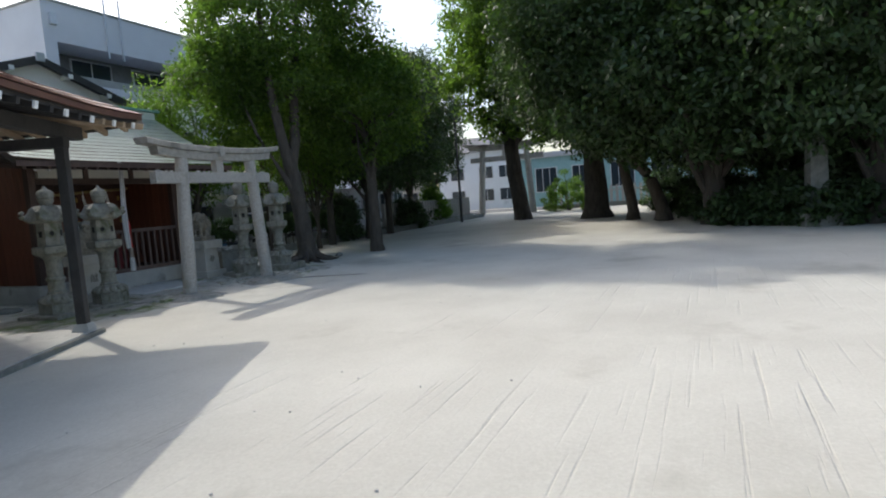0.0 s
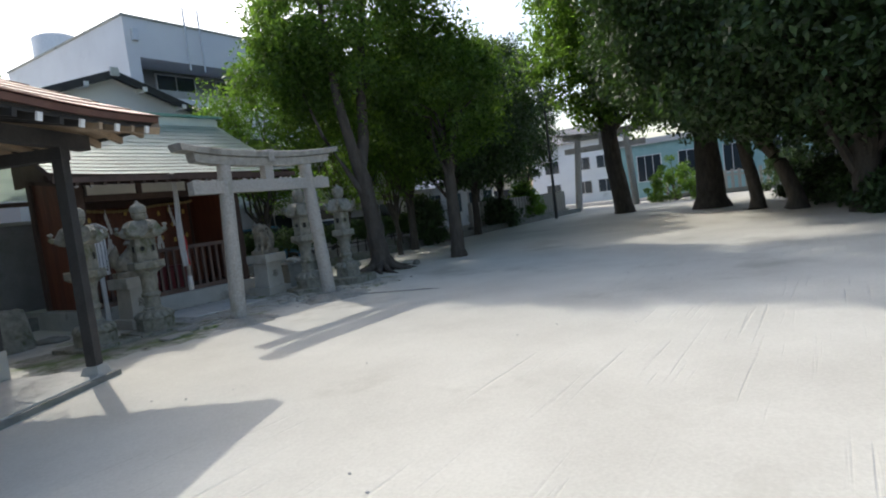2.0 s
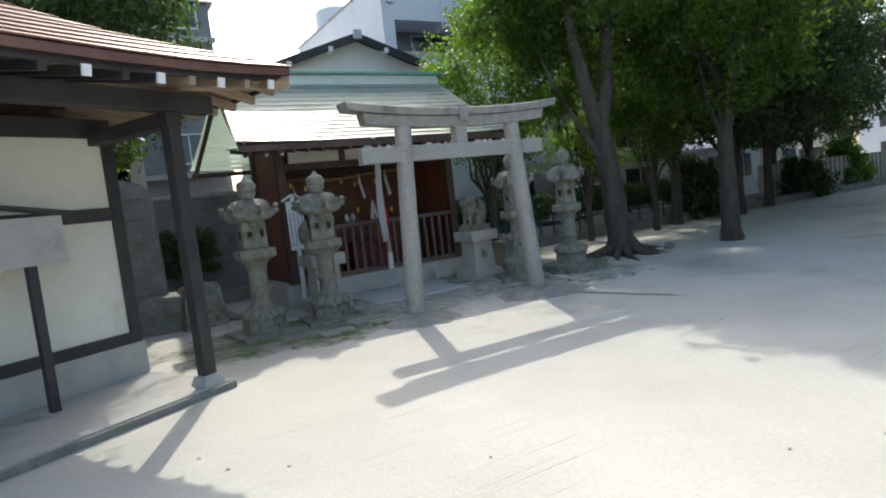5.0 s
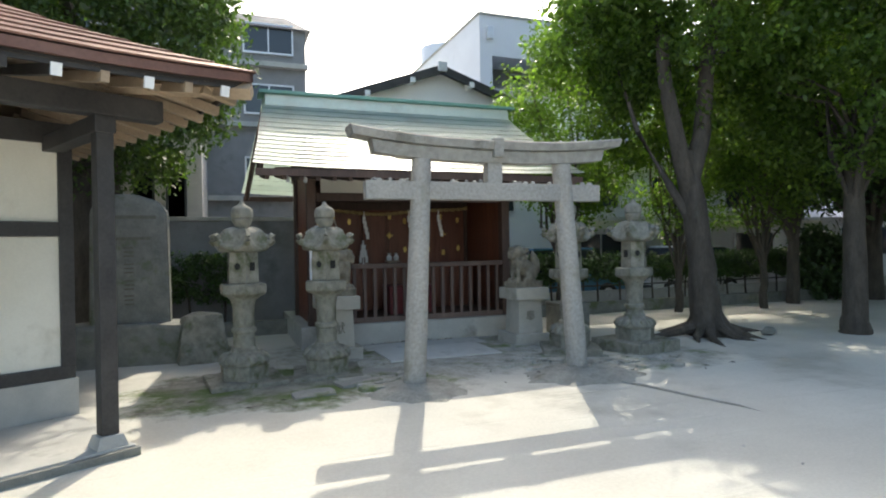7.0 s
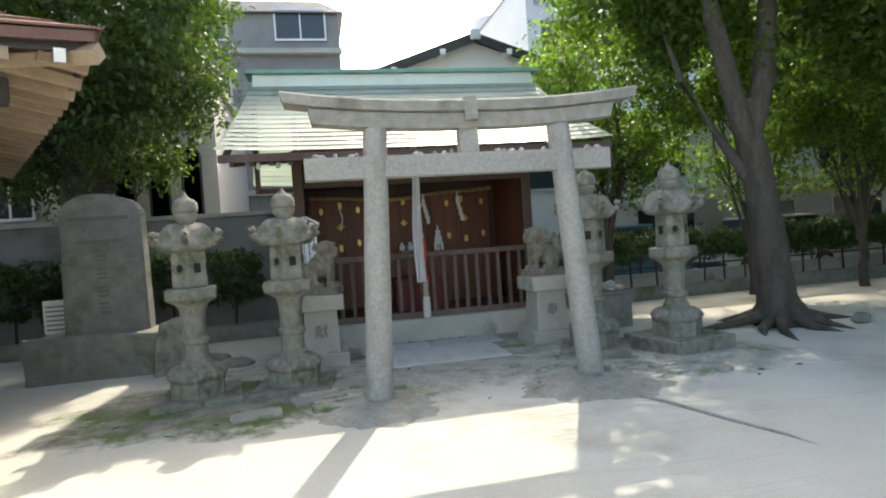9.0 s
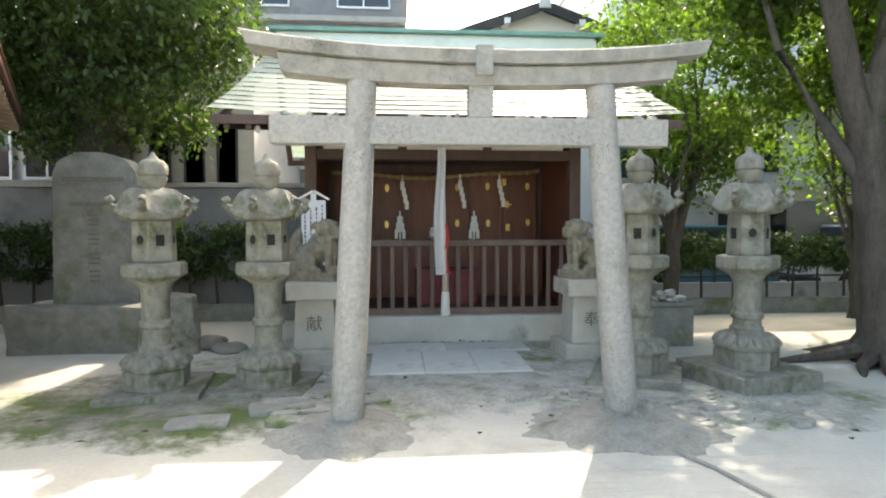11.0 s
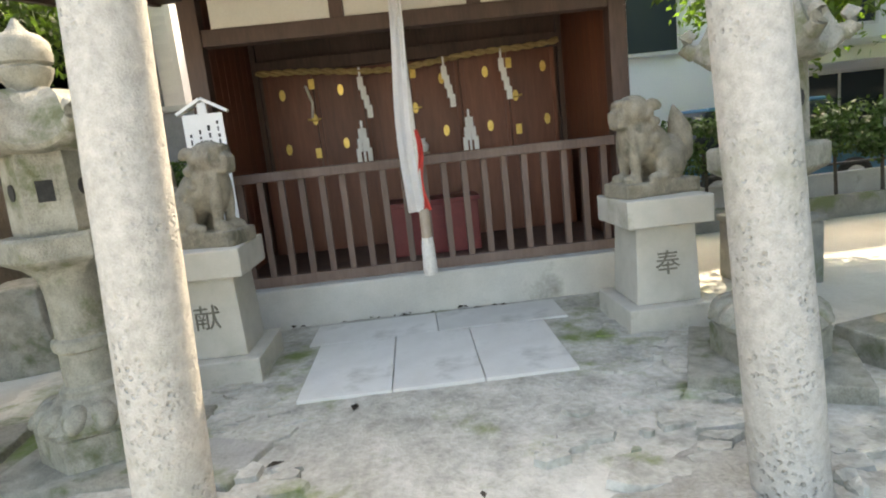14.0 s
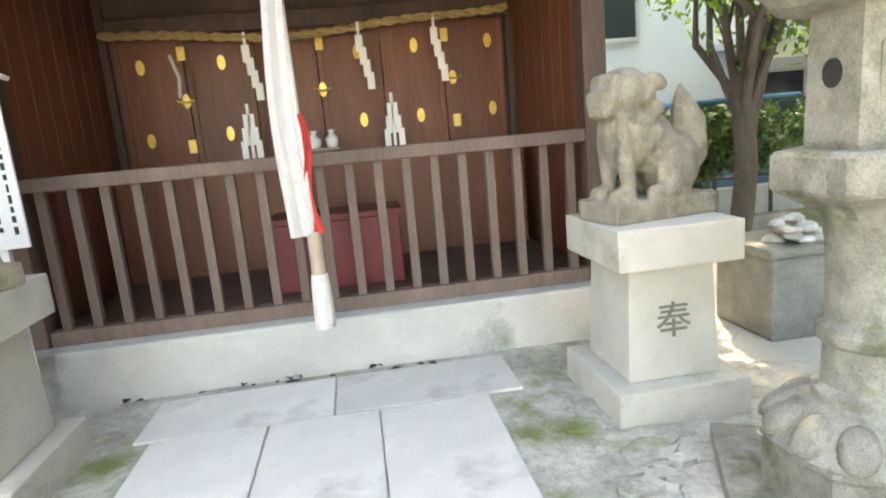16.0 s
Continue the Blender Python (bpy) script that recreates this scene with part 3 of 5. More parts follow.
def pedestal(at, rz, char, label):
    t = thing("pedestal", at, label, "pedestal", "pedestals of the guardian lions")
    t.matrix_basis = pose(*at, 0, 0, rz)
    part("base", rough(boxed(-0.32, 0.32, -0.34, 0.34, -0.03, 0.19, bevel=0.012), 0.006, 4), PEDESTAL_STONE, t)
    part("shaft", taper(bmesh.new(), 0, 0, 0.19, 0.735, 0.225, 0.24, 0.205, 0.22, 0.01), PEDESTAL_STONE, t)
    part("cap", rough(boxed(-0.295, 0.295, -0.32, 0.32, 0.735, 0.925, bevel=0.012), 0.005, 4), PEDESTAL_STONE, t)
    glyph("carved_character", char, 0.18, 0.004, CUT, t, pose(0, -0.2325, 0.46, 88.0, 0, 0), "carved dark character")
    return t


def lion(at, rz, mirror, label):
    ob = single("guardian_lion", lion_mesh(mirror), STATUE_STONE, label, "statue", "guardian lions", at, rz, True)
    ob.scale = (0.80, 0.84, 1.0)
    md = ob.modifiers.new("fuse", "REMESH")
    md.mode, md.voxel_size, md.use_smooth_shade = "VOXEL", 0.011, True
    sm = ob.modifiers.new("soften", "SMOOTH")
    sm.factor, sm.iterations = 0.5, 2
    return ob


pedestal((-1.55, 2.30, 0), 0, "献", "pale granite pedestal with a carved character, base stained by moss")
pedestal((1.575, 2.34, 0), 0, "奉", "pale granite pedestal with a carved character and sunlit cap")
lion((-1.545, 2.30, 0.925), -14, False, "brown stone guardian lion seated with open mouth and raised tail")
lion((1.575, 2.34, 0.925), 12, True, "brown stone guardian lion seated with closed mouth and pointed tail")


# ---- paving slabs before the shrine ----
def slab(x0, x1, y0, y1, top, seed):
    bm = boxed(-(x1 - x0) / 2, (x1 - x0) / 2, -(y1 - y0) / 2, (y1 - y0) / 2, 0, top, bevel=0.006)
    return single("paving_slab", rough(bm, 0.006, 3, seed), PAVE, "pale flat paving slab laid on the earth before the shrine", "paving slab", "slabs before the shrine", ((x0 + x1) / 2, (y0 + y1) / 2, 0))


for i, (x0, x1, y0, y1) in enumerate(((-0.93, -0.365, 1.53, 2.55), (-0.355, 0.195, 1.53, 2.55), (0.205, 0.77, 1.53, 2.55), (-1.02, -0.04, 2.575, 3.08), (-0.03, 0.97, 2.575, 3.08))):
    slab(x0, x1, y0, y1, 0.040 if i < 3 else 0.034, i)


# ---- shrine hall (front line at y = 3.3) ----
FY = 3.3
hall = thing("shrine_hall", (0, FY, 0), "small red-brown wooden shrine hall with pale green copper roof", "shrine")
part("plinth", rough(boxed(-1.95, 1.95, -0.12, 2.75, -0.03, 0.36, bevel=0.02), 0.008, 2), CONCRETE, hall, "grey concrete plinth")
for x in (-1.74, 1.74):
    for y in (0.07, 1.85):
        part("post", boxed(x - 0.075, x + 0.075, y - 0.075, y + 0.075, 0.36, 2.95, bevel=0.008), DARK_WOOD, hall)
part("sill_beam", boxed(-1.66, 1.66, 0.01, 0.12, 0.362, 0.45, bevel=0.006), RAIL_WOOD, hall)
part("top_rail", boxed(-1.66, 1.66, -0.005, 0.125, 1.27, 1.35, bevel=0.01), RAIL_WOOD, hall)
me = mesh_of(boxed(-0.027, 0.027, -0.027, 0.027, 0.45, 1.27, bevel=0.004), "baluster", RAIL_WOOD)
for i in range(19):
    ob = part("baluster", me, RAIL_WOOD, hall)
    ob.location = (-1.57 + 3.14 * i / 18, 0.065, 0)
# lintel, plaster panels and beams over the opening
part("lintel", boxed(-1.66, 1.66, 0.0, 0.14, 2.40, 2.53, bevel=0.008), DARK_WOOD, hall)
for x0, x1 in ((-1.58, -0.62), (-0.50, 0.50), (0.62, 1.58)):
    part("plaster_panel", boxed(x0, x1, 0.03, 0.11, 2.532, 2.79, bevel=0.003), PLASTER, hall, "cream plaster panel")
for x in (-0.56, 0.56):
    part("short_strut", boxed(x - 0.056, x + 0.056, 0.0, 0.14, 2.53, 2.79, bevel=0.004), DARK_WOOD, hall)
part("wall_plate", boxed(-2.3, 2.3, -0.02, 0.16, 2.79, 2.93, bevel=0.008), DARK_WOOD, hall)
# side and back walls of upright boards
def boards(parent, x0, x1, z0, z1, n, place, material=RED_WOOD, thick=0.03):
    w = (x1 - x0) / n
    m_ = mesh_of(boxed(-w / 2 + 0.002, w / 2 - 0.002, -thick / 2, thick / 2, z0, z1, bevel=0.003), "board", material)
    for i in range(n):
        ob_ = part("board", m_, material, parent)
        ob_.matrix_basis = place @ pose(x0 + w * (i + 0.5), 0, 0)
for x, rz in ((-1.74, 90), (1.74, 90)):
    boards(hall, 0.15, 1.78, 0.362, 2.93, 8, pose(x, 0, 0, 0, 0, rz))
part("back_wall", boxed(-1.72, 1.72, 1.82, 1.88, 0.362, 3.6), DARK_WOOD, hall)
part("gable_wall", boxed(-1.78, -1.71, 0.2, 2.5, 2.93, 3.5), DARK_WOOD, hall)
part("gable_wall", boxed(1.71, 1.78, 0.2, 2.5, 2.93, 3.5), DARK_WOOD, hall)
part("floor", boxed(-1.66, 1.66, 0.13, 1.82, 0.364, 0.44), DARK_WOOD, hall)
part("inner_ceiling", boxed(-1.66, 1.66, 0.16, 1.82, 2.84, 2.87), DARK_WOOD, hall)
part("altar_step", boxed(-1.62, 1.62, 1.25, 1.72, 0.44, 1.24, bevel=0.01), RED_WOOD, hall)
part("inner_beam", boxed(-1.66, 1.66, 1.66, 1.80, 2.36, 2.50, bevel=0.006), DARK_WOOD, hall)
# six door leaves with brass fittings
for i in range(6):
    x0 = -1.62 + i * 0.54
    d = part("door_leaf", boxed(x0 + 0.004, x0 + 0.536, 1.745, 1.80, 1.16, 2.36, bevel=0.005), RED_WOOD, hall)
    part("frame_stile", boxed(x0 + 0.004, x0 + 0.05, 1.73, 1.748, 1.16, 2.36, bevel=0.004), RED_WOOD, d)
    part("frame_stile", boxed(x0 + 0.49, x0 + 0.536, 1.73, 1.748, 1.16, 2.36, bevel=0.004), RED_WOOD, d)
# brass plates, oval and square, as they sit on the leaves
for k, (px, pz) in enumerate(((-1.42, 2.13), (-1.09, 2.22), (-0.78, 2.13), (-1.10, 1.84), (-1.43, 1.54), (-1.11, 1.47), (-0.79, 1.55),
                              (0.03, 2.23), (0.34, 2.14), (0.83, 2.16), (0.02, 1.85), (0.34, 1.57), (0.84, 1.57), (1.15, 1.87), (1.16, 1.50), (1.49, 1.58), (1.48, 2.16), (1.10, 2.23))):
    if k in (1, 5, 7, 14, 17):
        bm = boxed(px - 0.032, px + 0.032, 1.716, 1.732, pz - 0.055, pz + 0.055, bevel=0.004)
    else:
        bm = lathe(bmesh.new(), [(0.034, 0), (0.034, 0.014)], 10)
        bmesh.ops.transform(bm, matrix=pose(px, 1.730, pz, 90, 0, 0) @ Matrix.Diagonal((1, 1.8, 1, 1)), verts=bm.verts)
    part("brass_plate", bm, GOLD, hall, "brass plate")
for px, pz in ((-1.10, 1.83), (0.02, 1.84), (1.15, 1.86)):
    part("bolt", tube(bmesh.new(), [(px - 0.07, 1.705, pz + 0.015), (px, 1.69, pz - 0.005), (px + 0.07, 1.705, pz + 0.015)], 0.010, 8), GOLD, hall, "brass bolt")
# copper roof: front and back slopes in lapped courses, ridge box, eave boards, rafters
def roof_z(v):
    return 2.77 + 1.41 * v + 0.12 * v * v - 0.06 * math.sin(math.pi * v)
N = 15
for side in (1, -1):
    for i in range(N):
        v0, v1 = i / N, (i + 1.12) / N
        bm = bmesh.new()
        rows = []
        for v, lift in ((v0, 0.016), (v1, 0.0)):
            y = -1.12 + 2.42 * v
            hw = 2.70 - 0.32 * v
            y = y if side == 1 else 2.60 - y
            rows.append([bm.verts.new((-hw + 2 * hw * k / 12, y, roof_z(v) + lift + 0.05 * abs(2 * k / 12 - 1) ** 4 * (1 - v))) for k in range(13)])
        f = [bm.faces.new((rows[0][k], rows[0][k + 1], rows[1][k + 1], rows[1][k])) for k in range(12)]
        bmesh.ops.solidify(bm, geom=f, thickness=0.012)
        part("copper_course", bm, COPPER, hall)
part("ridge_box", boxed(-2.36, 2.40, 1.12, 1.48, 4.12, 4.36, bevel=0.01), COPPER, hall, "green copper ridge box")
part("ridge_band", boxed(-2.40, 2.44, 1.07, 1.53, 4.06, 4.13, bevel=0.008), COPPER_EDGE, hall, "dark green copper band")
part("ridge_cap", boxed(-2.46, 2.50, 1.03, 1.57, 4.36, 4.42, bevel=0.012), COPPER_EDGE, hall, "dark green copper cap")
for y in (-1.10, 3.70):
    part("eave_board", boxed(-2.66, 2.66, y - 0.02, y + 0.02, 2.66, 2.76, bevel=0.004), DARK_WOOD, hall)
for x0, s in ((-2.60, 1), (2.60, -1)):
    for a, b in ((-1.05, 1.3), (3.65, 1.3)):
        bm = bmesh.new()
        tube(bm, [(x0, a, 2.70), (x0 + s * 0.1, (a + b) / 2, 3.34), (x0 + s * 0.22, b, 4.06)], 0.05, 4)
        part("barge_board", bm, DARK_WOOD, hall)
me = mesh_of(boxed(-0.03, 0.03, -1.08, 0.2, 0, 0.06, turn=pose(0, 0, 2.79, 8, 0, 0)), "rafter", DARK_WOOD)
for i in range(22):
    part("rafter", me, DARK_WOOD, hall).location = (-2.5 + 5.0 * i / 21, 0, -0.03)
part("soffit", boxed(-2.6, 2.6, -1.06, 0.1, -0.015, 0.0, turn=pose(0, 0, 2.84, 6, 0, 0)), DARK_WOOD, hall)

# straw rope, paper streamers, bell rope, altar things
bm = bmesh.new()
n = 90
for ph in (0, math.pi):
    pts = []
    for i in range(n + 1):
        u = i / n
        x = -1.62 + 3.24 * u
        z = 2.36 + 0.06 * u + 0.022 * math.sin(u * 11) - 0.10 * math.sin(math.pi * u) ** 0.7
        a = u * 75 + ph
        pts.append((x, FY + 1.52 + 0.016 * math.cos(a), z + 0.016 * math.sin(a)))
    tube(bm, pts, 0.022, 6)
single("straw_rope", bm, STRAW, "twisted straw rope hung across the shrine doors", "rope", smooth=True)


def streamer(x, y, z, flip):
    bm = bmesh.new()
    zz = z
    for i in range(4):
        o = 0.022 * i * flip
        box(bm, x + o - 0.030, x + o + 0.030, y - 0.003 + 0.004 * (i % 2), y + 0.001 + 0.004 * (i % 2), zz - 0.135, zz, turn=None)
        zz -= 0.10
    box(bm, x - 0.01, x + 0.012, y - 0.002, y + 0.002, z - 0.01, z + 0.10)
    single("paper_streamer", bm, PAPER, "white zigzag paper streamer hanging from the straw rope", "streamer", "paper streamers")


for x, z in ((-0.54, 2.22), (0.36, 2.24), (0.98, 2.26)):
    streamer(x, FY + 1.49, z, 1)
single("hanging_cord", tube(bmesh.new(), [(-1.12, FY + 1.49, 2.18), (-1.07, FY + 1.48, 2.0), (-1.09, FY + 1.49, 1.85)], 0.014, 6), CORD, "frayed pale cord hanging from the straw rope", "cord")


def wand(x):
    t = thing("paper_wand", (x, FY + 1.42, 1.24), "folded white paper wand standing on the altar step", "paper wand", "paper wands")
    part("foot", boxed(-0.05, 0.05, -0.04, 0.04, 0, 0.03, bevel=0.003), WOOD, t)
    part("stick", boxed(-0.012, 0.012, -0.008, 0.008, 0.03, 0.52), PAPER, t)
    for s in (-1, 1):
        bm = bmesh.new()
        for i in range(3):
            box(bm, s * (0.018 + 0.02 * i) - 0.025, s * (0.018 + 0.02 * i) + 0.025, -0.014 - 0.003 * i, -0.010 - 0.003 * i, 0.30 - 0.105 * i, 0.44 - 0.105 * i)
        part("paper_fold", bm, PAPER, t)


wand(-0.58); wand(0.57)
stand = thing("offering_stand", (-0.02, FY + 1.38, 1.24), "small wooden offering stand with a round cut in its front", "stand")
part("tray", boxed(-0.13, 0.13, -0.08, 0.08, 0.10, 0.125, bevel=0.004), WOOD, stand)
part("body", boxed(-0.075, 0.075, -0.06, 0.06, 0.0, 0.10, bevel=0.003), WOOD, stand)
# flat patch on the front, coloured as the cut-out's inner shade
part("cutout", boxed(-0.035, 0.035, -0.064, -0.058, 0.02, 0.08, bevel=0.002), CAVITY_SHADE, stand, "near-black patch painted as the shaded cut-out")
for x in (-0.085, 0.055):
    single("vase", lathe(bmesh.new(), [(0.035, 0), (0.048, 0.02), (0.055, 0.07), (0.03, 0.10), (0.024, 0.115), (0.032, 0.14)], 16), PORCELAIN, "small white porcelain vase on the offering stand", "vase", "vases", (x, FY + 1.38, 1.365), smooth=True)
ob = thing("offering_box", (0.05, FY + 0.55, 0.44), "crimson offering box behind the railing", "box")
part("body", boxed(-0.42, 0.42, -0.22, 0.22, 0, 0.46, bevel=0.01), RED_BOX, ob)
part("lid", boxed(-0.44, 0.44, -0.24, 0.24, 0.46, 0.50, bevel=0.006), RED_BOX, ob)
bell = thing("bell_rope", (-0.09, FY - 0.45, 2.86), "white and red cloth bell rope with wooden grip and cord tassel", "bell rope")
def strip(x0, x1, y, z0, z1, tw):
    bm = bmesh.new()
    rows = []
    for i in range(15):
        u = i / 14
        z = z1 + (z0 - z1) * u
        k = 0.75 + 0.35 * u
        s = 0.02 * math.sin(u * 7)
        rows.append([bm.verts.new(((x0 + (x1 - x0) * j / 6) * k + s, y + tw * math.sin(j * 1.6 + u * 3), z)) for j in range(7)])
    f = [bm.faces.new((a[j], a[j + 1], b[j + 1], b[j])) for a, b in zip(rows, rows[1:]) for j in range(6)]
    bmesh.ops.solidify(bm, geom=f, thickness=0.006)
    return bm
part("white_cloth", strip(-0.075, 0.042, -0.02, -1.93, 0.05, 0.014), CLOTH_W, bell, "white cloth strip", smooth=True)
part("red_cloth", strip(0.030, 0.092, -0.016, -1.925, -1.30, 0.008), CLOTH_R, bell, "red cloth strip", smooth=True)
part("rope", tube(bmesh.new(), [(0.02, 0, 0.05), (0.03, 0, -1.0), (0.045, 0, -1.95)], 0.022, 8), CORD, bell)
part("grip", lathe(bmesh.new(), [(0.036, -2.15), (0.040, -2.13), (0.040, -1.93), (0.034, -1.91)], 14, cx=0.05), WOOD, bell, "wooden grip", smooth=True)
part("tassel", lathe(bmesh.new(), [(0.052, -2.44), (0.058, -2.41), (0.05, -2.2), (0.04, -2.14)], 18, cx=0.05, wave=lambda a, r, z: r * (1 + 0.12 * math.sin(a * 9 + z * 90))), CORD, bell, "knotted white cord tassel")
for x in (-2.2, -1.95):
    single("eave_bulb", lathe(bmesh.new(), [(0.015, 0), (0.03, -0.02), (0.035, -0.06), (0.02, -0.09)][::-1], 12), PORCELAIN, "small white bulb hanging under the eave", "bulb", "eave bulbs", (x, FY - 0.9, 2.68), smooth=True)

# notice board beside the hall
nb = thing("notice_board", (-1.68, FY - 0.22, 0), "white wooden notice board with a small gabled top on a post", "sign", rz=8)
part("post", boxed(-0.035, 0.035, -0.02, 0.03, 0, 1.95, bevel=0.004), PAPER, nb)
part("board", boxed(-0.15, 0.15, -0.045, -0.022, 1.0, 1.86, bevel=0.003), PAPER, nb)
for s in (-1, 1):
    part("roof_slat", boxed(0, 0.215, -0.07, 0.04, 0, 0.025, bevel=0.003, turn=pose(0, 0, 1.965, 0, 30, 0 if s == 1 else 180)), PAPER, nb)
rng = random.Random(3)
for c in range(4):
    z = 1.80 - 0.03 * c
    while z > 1.08:
        h = rng.uniform(0.02, 0.045)
        part("text_mark", boxed(0.105 - c * 0.07 - rng.uniform(0.005, 0.011), 0.105 - c * 0.07 + rng.uniform(0.005, 0.011), -0.0475, -0.0455, z - h, z), INK, nb)
        z -= h + rng.uniform(0.012, 0.022)

# ---- stele, rocks and basin ----
stele = thing("stone_stele", (-4.38, 3.35, 0), "grey upright memorial stone on a rough rock base", "stele")
bm = bmesh.new()
pr = [(-0.52, 0.5), (0.54, 0.5), (0.50, 2.20), (0.40, 2.36), (0.1, 2.46), (-0.2, 2.45), (-0.42, 2.36), (-0.49, 2.2)]
a = [bm.verts.new((x, -0.14, z)) for x, z in pr]; b = [bm.verts.new((x * 1.02, 0.16, z)) for x, z in pr]
for i in range(8):
    bm.faces.new((a[i], a[(i + 1) % 8], b[(i + 1) % 8], b[i]))
bm.faces.new(a[::-1]); bm.faces.new(b)
bmesh.ops.bevel(bm, geom=list(bm.edges), offset=0.025, segments=2, affect="EDGES")
part("slab", rough(bm, 0.012, 3), DARK_STONE, stele)
part("title_groove", boxed(-0.37, 0.37, -0.152, -0.139, 2.10, 2.15), CUT, stele)
part("title_groove", boxed(-0.28, 0.28, -0.152, -0.139, 1.79, 1.835), CUT, stele)
for z in (1.62, 1.38, 1.14, 0.92):
    for dz in (-0.06, 0.0, 0.06):
        part("carved_mark", boxed(-0.07, 0.06, -0.150, -0.139, z + dz - 0.012, z + dz + 0.012, bevel=0.002), CUT, stele)
bm = bmesh.new()
box(bm, -0.95, 0.80, -0.42, 0.40, -0.05, 0.58, bevel=0.06)
bmesh.ops.subdivide_edges(bm, edges=bm.edges, cuts=3, use_grid_fill=True)
part("rock_base", rough(rough(bm, 0.06, 2.2, 2), 0.02, 8), DARK_STONE, stele, "rough dark rock base")


def rock(at, r, seed, label):
    bm = bmesh.new()
    ball(bm, (0, 0, 0), r, sub=3)
    for v in bm.verts:
        v.co.z = max(v.co.z, -0.35 * r[2])
    rough(rough(bm, 0.25 * min(r), 2.2 / max(r), seed), 0.05 * min(r), 14, seed)
    return single("rock", bm, DARK_STONE, label, "rock", "rocks beside the stele", at, seed * 40)


bm = taper(bmesh.new(), 0, 0, -0.05, 0.66, 0.36, 0.30, 0.27, 0.24, 0.05)
bmesh.ops.subdivide_edges(bm, edges=bm.edges, cuts=3, use_grid_fill=True)
single("rock", rough(rough(bm, 0.07, 2.5, 7), 0.025, 9), LANTERN_STONE, "blocky rough grey rock with a flat top", "rock", "rocks beside the stele", (-3.42, 3.05, 0), 14)
rock((-3.05, 3.30, 0.03), (0.34, 0.20, 0.10), 2, "flat rough stone lying on the ground")
rock((-2.72, 3.02, 0.02), (0.30, 0.22, 0.07), 3, "flat rough stone lying on the ground")
basin = thing("stone_basin", (2.86, 3.05, 0), "dark square stone basin heaped with pebbles", "basin")
part("block", rough(boxed(-0.29, 0.29, -0.28, 0.28, -0.02, 0.50, bevel=0.025), 0.01, 5), DARK_STONE, basin)
part("rim", rough(boxed(-0.31, 0.31, -0.30, 0.30, 0.50, 0.56, bevel=0.02), 0.008, 6), DARK_STONE, basin)
rng = random.Random(8)
for i in range(16):
    bm = rough(ball(bmesh.new(), (0, 0, 0.02), (rng.uniform(0.05, 0.09), rng.uniform(0.04, 0.07), rng.uniform(0.025, 0.04)), sub=2), 0.01, 15, i)
    single("pebble", bm, PEBBLE, "rounded pebble heaped on the stone basin", "pebble", "pebbles on the basin", (2.86 + rng.uniform(-0.2, 0.2), 3.05 + rng.uniform(-0.2, 0.2), 0.555 + 0.035 * (i % 3)), rng.uniform(0, 180), True)

# ---- side hall with deep eaves (local frame along its front kerb) ----
PV = pose(-3.80, -1.10, 0, 0, 0, 28)
pav = thing("side_hall", (-3.80, -1.10, 0), "timber-framed hall with white plaster walls and deep copper eaves", "building", rz=28)
ob = single("pavement", boxed(-14, 0, 0, 3.2, -0.05, 0.065, bevel=0.012), CONCRETE, "raised concrete paving round the side hall", "pavement", at=(-3.8, -1.1, 0), rz=28, kind="structure")
single("kerb_edge", boxed(-14, 0.02, -0.055, -0.006, -0.05, 0.05, bevel=0.008), DARK_STONE, "dark edging strip along the concrete paving", "kerb", at=(-3.8, -1.1, 0), rz=28, kind="structure")
for x in (-0.16, -3.9, -7.6):
    part("footing", taper(bmesh.new(), x, 0.14, 0.06, 0.16, 0.12, 0.12, 0.09, 0.09, 0.01), CONCRETE, pav)
    part("post", boxed(x - 0.065, x + 0.065, 0.075, 0.205, 0.16, 2.86, bevel=0.008), BLACK_WOOD, pav)
part("eave_beam", boxed(-12.5, 0.30, 0.06, 0.22, 2.72, 2.90, bevel=0.01), BLACK_WOOD, pav)
part("side_beam", boxed(-0.24, -0.08, 0.06, 4.9, 2.58, 2.72, bevel=0.01), BLACK_WOOD, pav)
WY = 1.42
part("skirt", boxed(-12.4, 0.02, WY - 0.03, WY + 0.14, 0.06, 0.42, bevel=0.01), CONCRETE, pav)
part("skirt", boxed(-0.16, 0.0, WY + 0.14, 4.9, 0.06, 0.42, bevel=0.01), CONCRETE, pav)
part("sill", boxed(-12.4, 0.0, WY - 0.02, WY + 0.12, 0.42, 0.54, bevel=0.008), BLACK_WOOD, pav)
part("side_sill", boxed(-0.14, 0.005, WY + 0.12, 4.9, 0.42, 0.54, bevel=0.008), BLACK_WOOD, pav)
part("middle_rail", boxed(-12.4, -0.12, WY - 0.02, WY + 0.12, 1.78, 1.92, bevel=0.008), BLACK_WOOD, pav)
part("head_beam", boxed(-12.4, 0.0, WY - 0.02, WY + 0.12, 2.66, 2.86, bevel=0.008), BLACK_WOOD, pav)
for x in (-0.12, -1.62, -3.2, -4.8, -6.4, -8.0):
    part("wall_post", boxed(x, x + 0.12, WY - 0.025, WY + 0.12, 0.54, 2.66, bevel=0.006), BLACK_WOOD, pav)
    if x < -0.2:
        for z0, z1 in ((0.54, 1.78), (1.92, 2.66)):
            part("plaster_panel", boxed(x + 0.12, x + (1.5 if x == -1.62 else 1.58), WY + 0.02, WY + 0.08, z0, z1), PLASTER, pav, "white plaster panel")
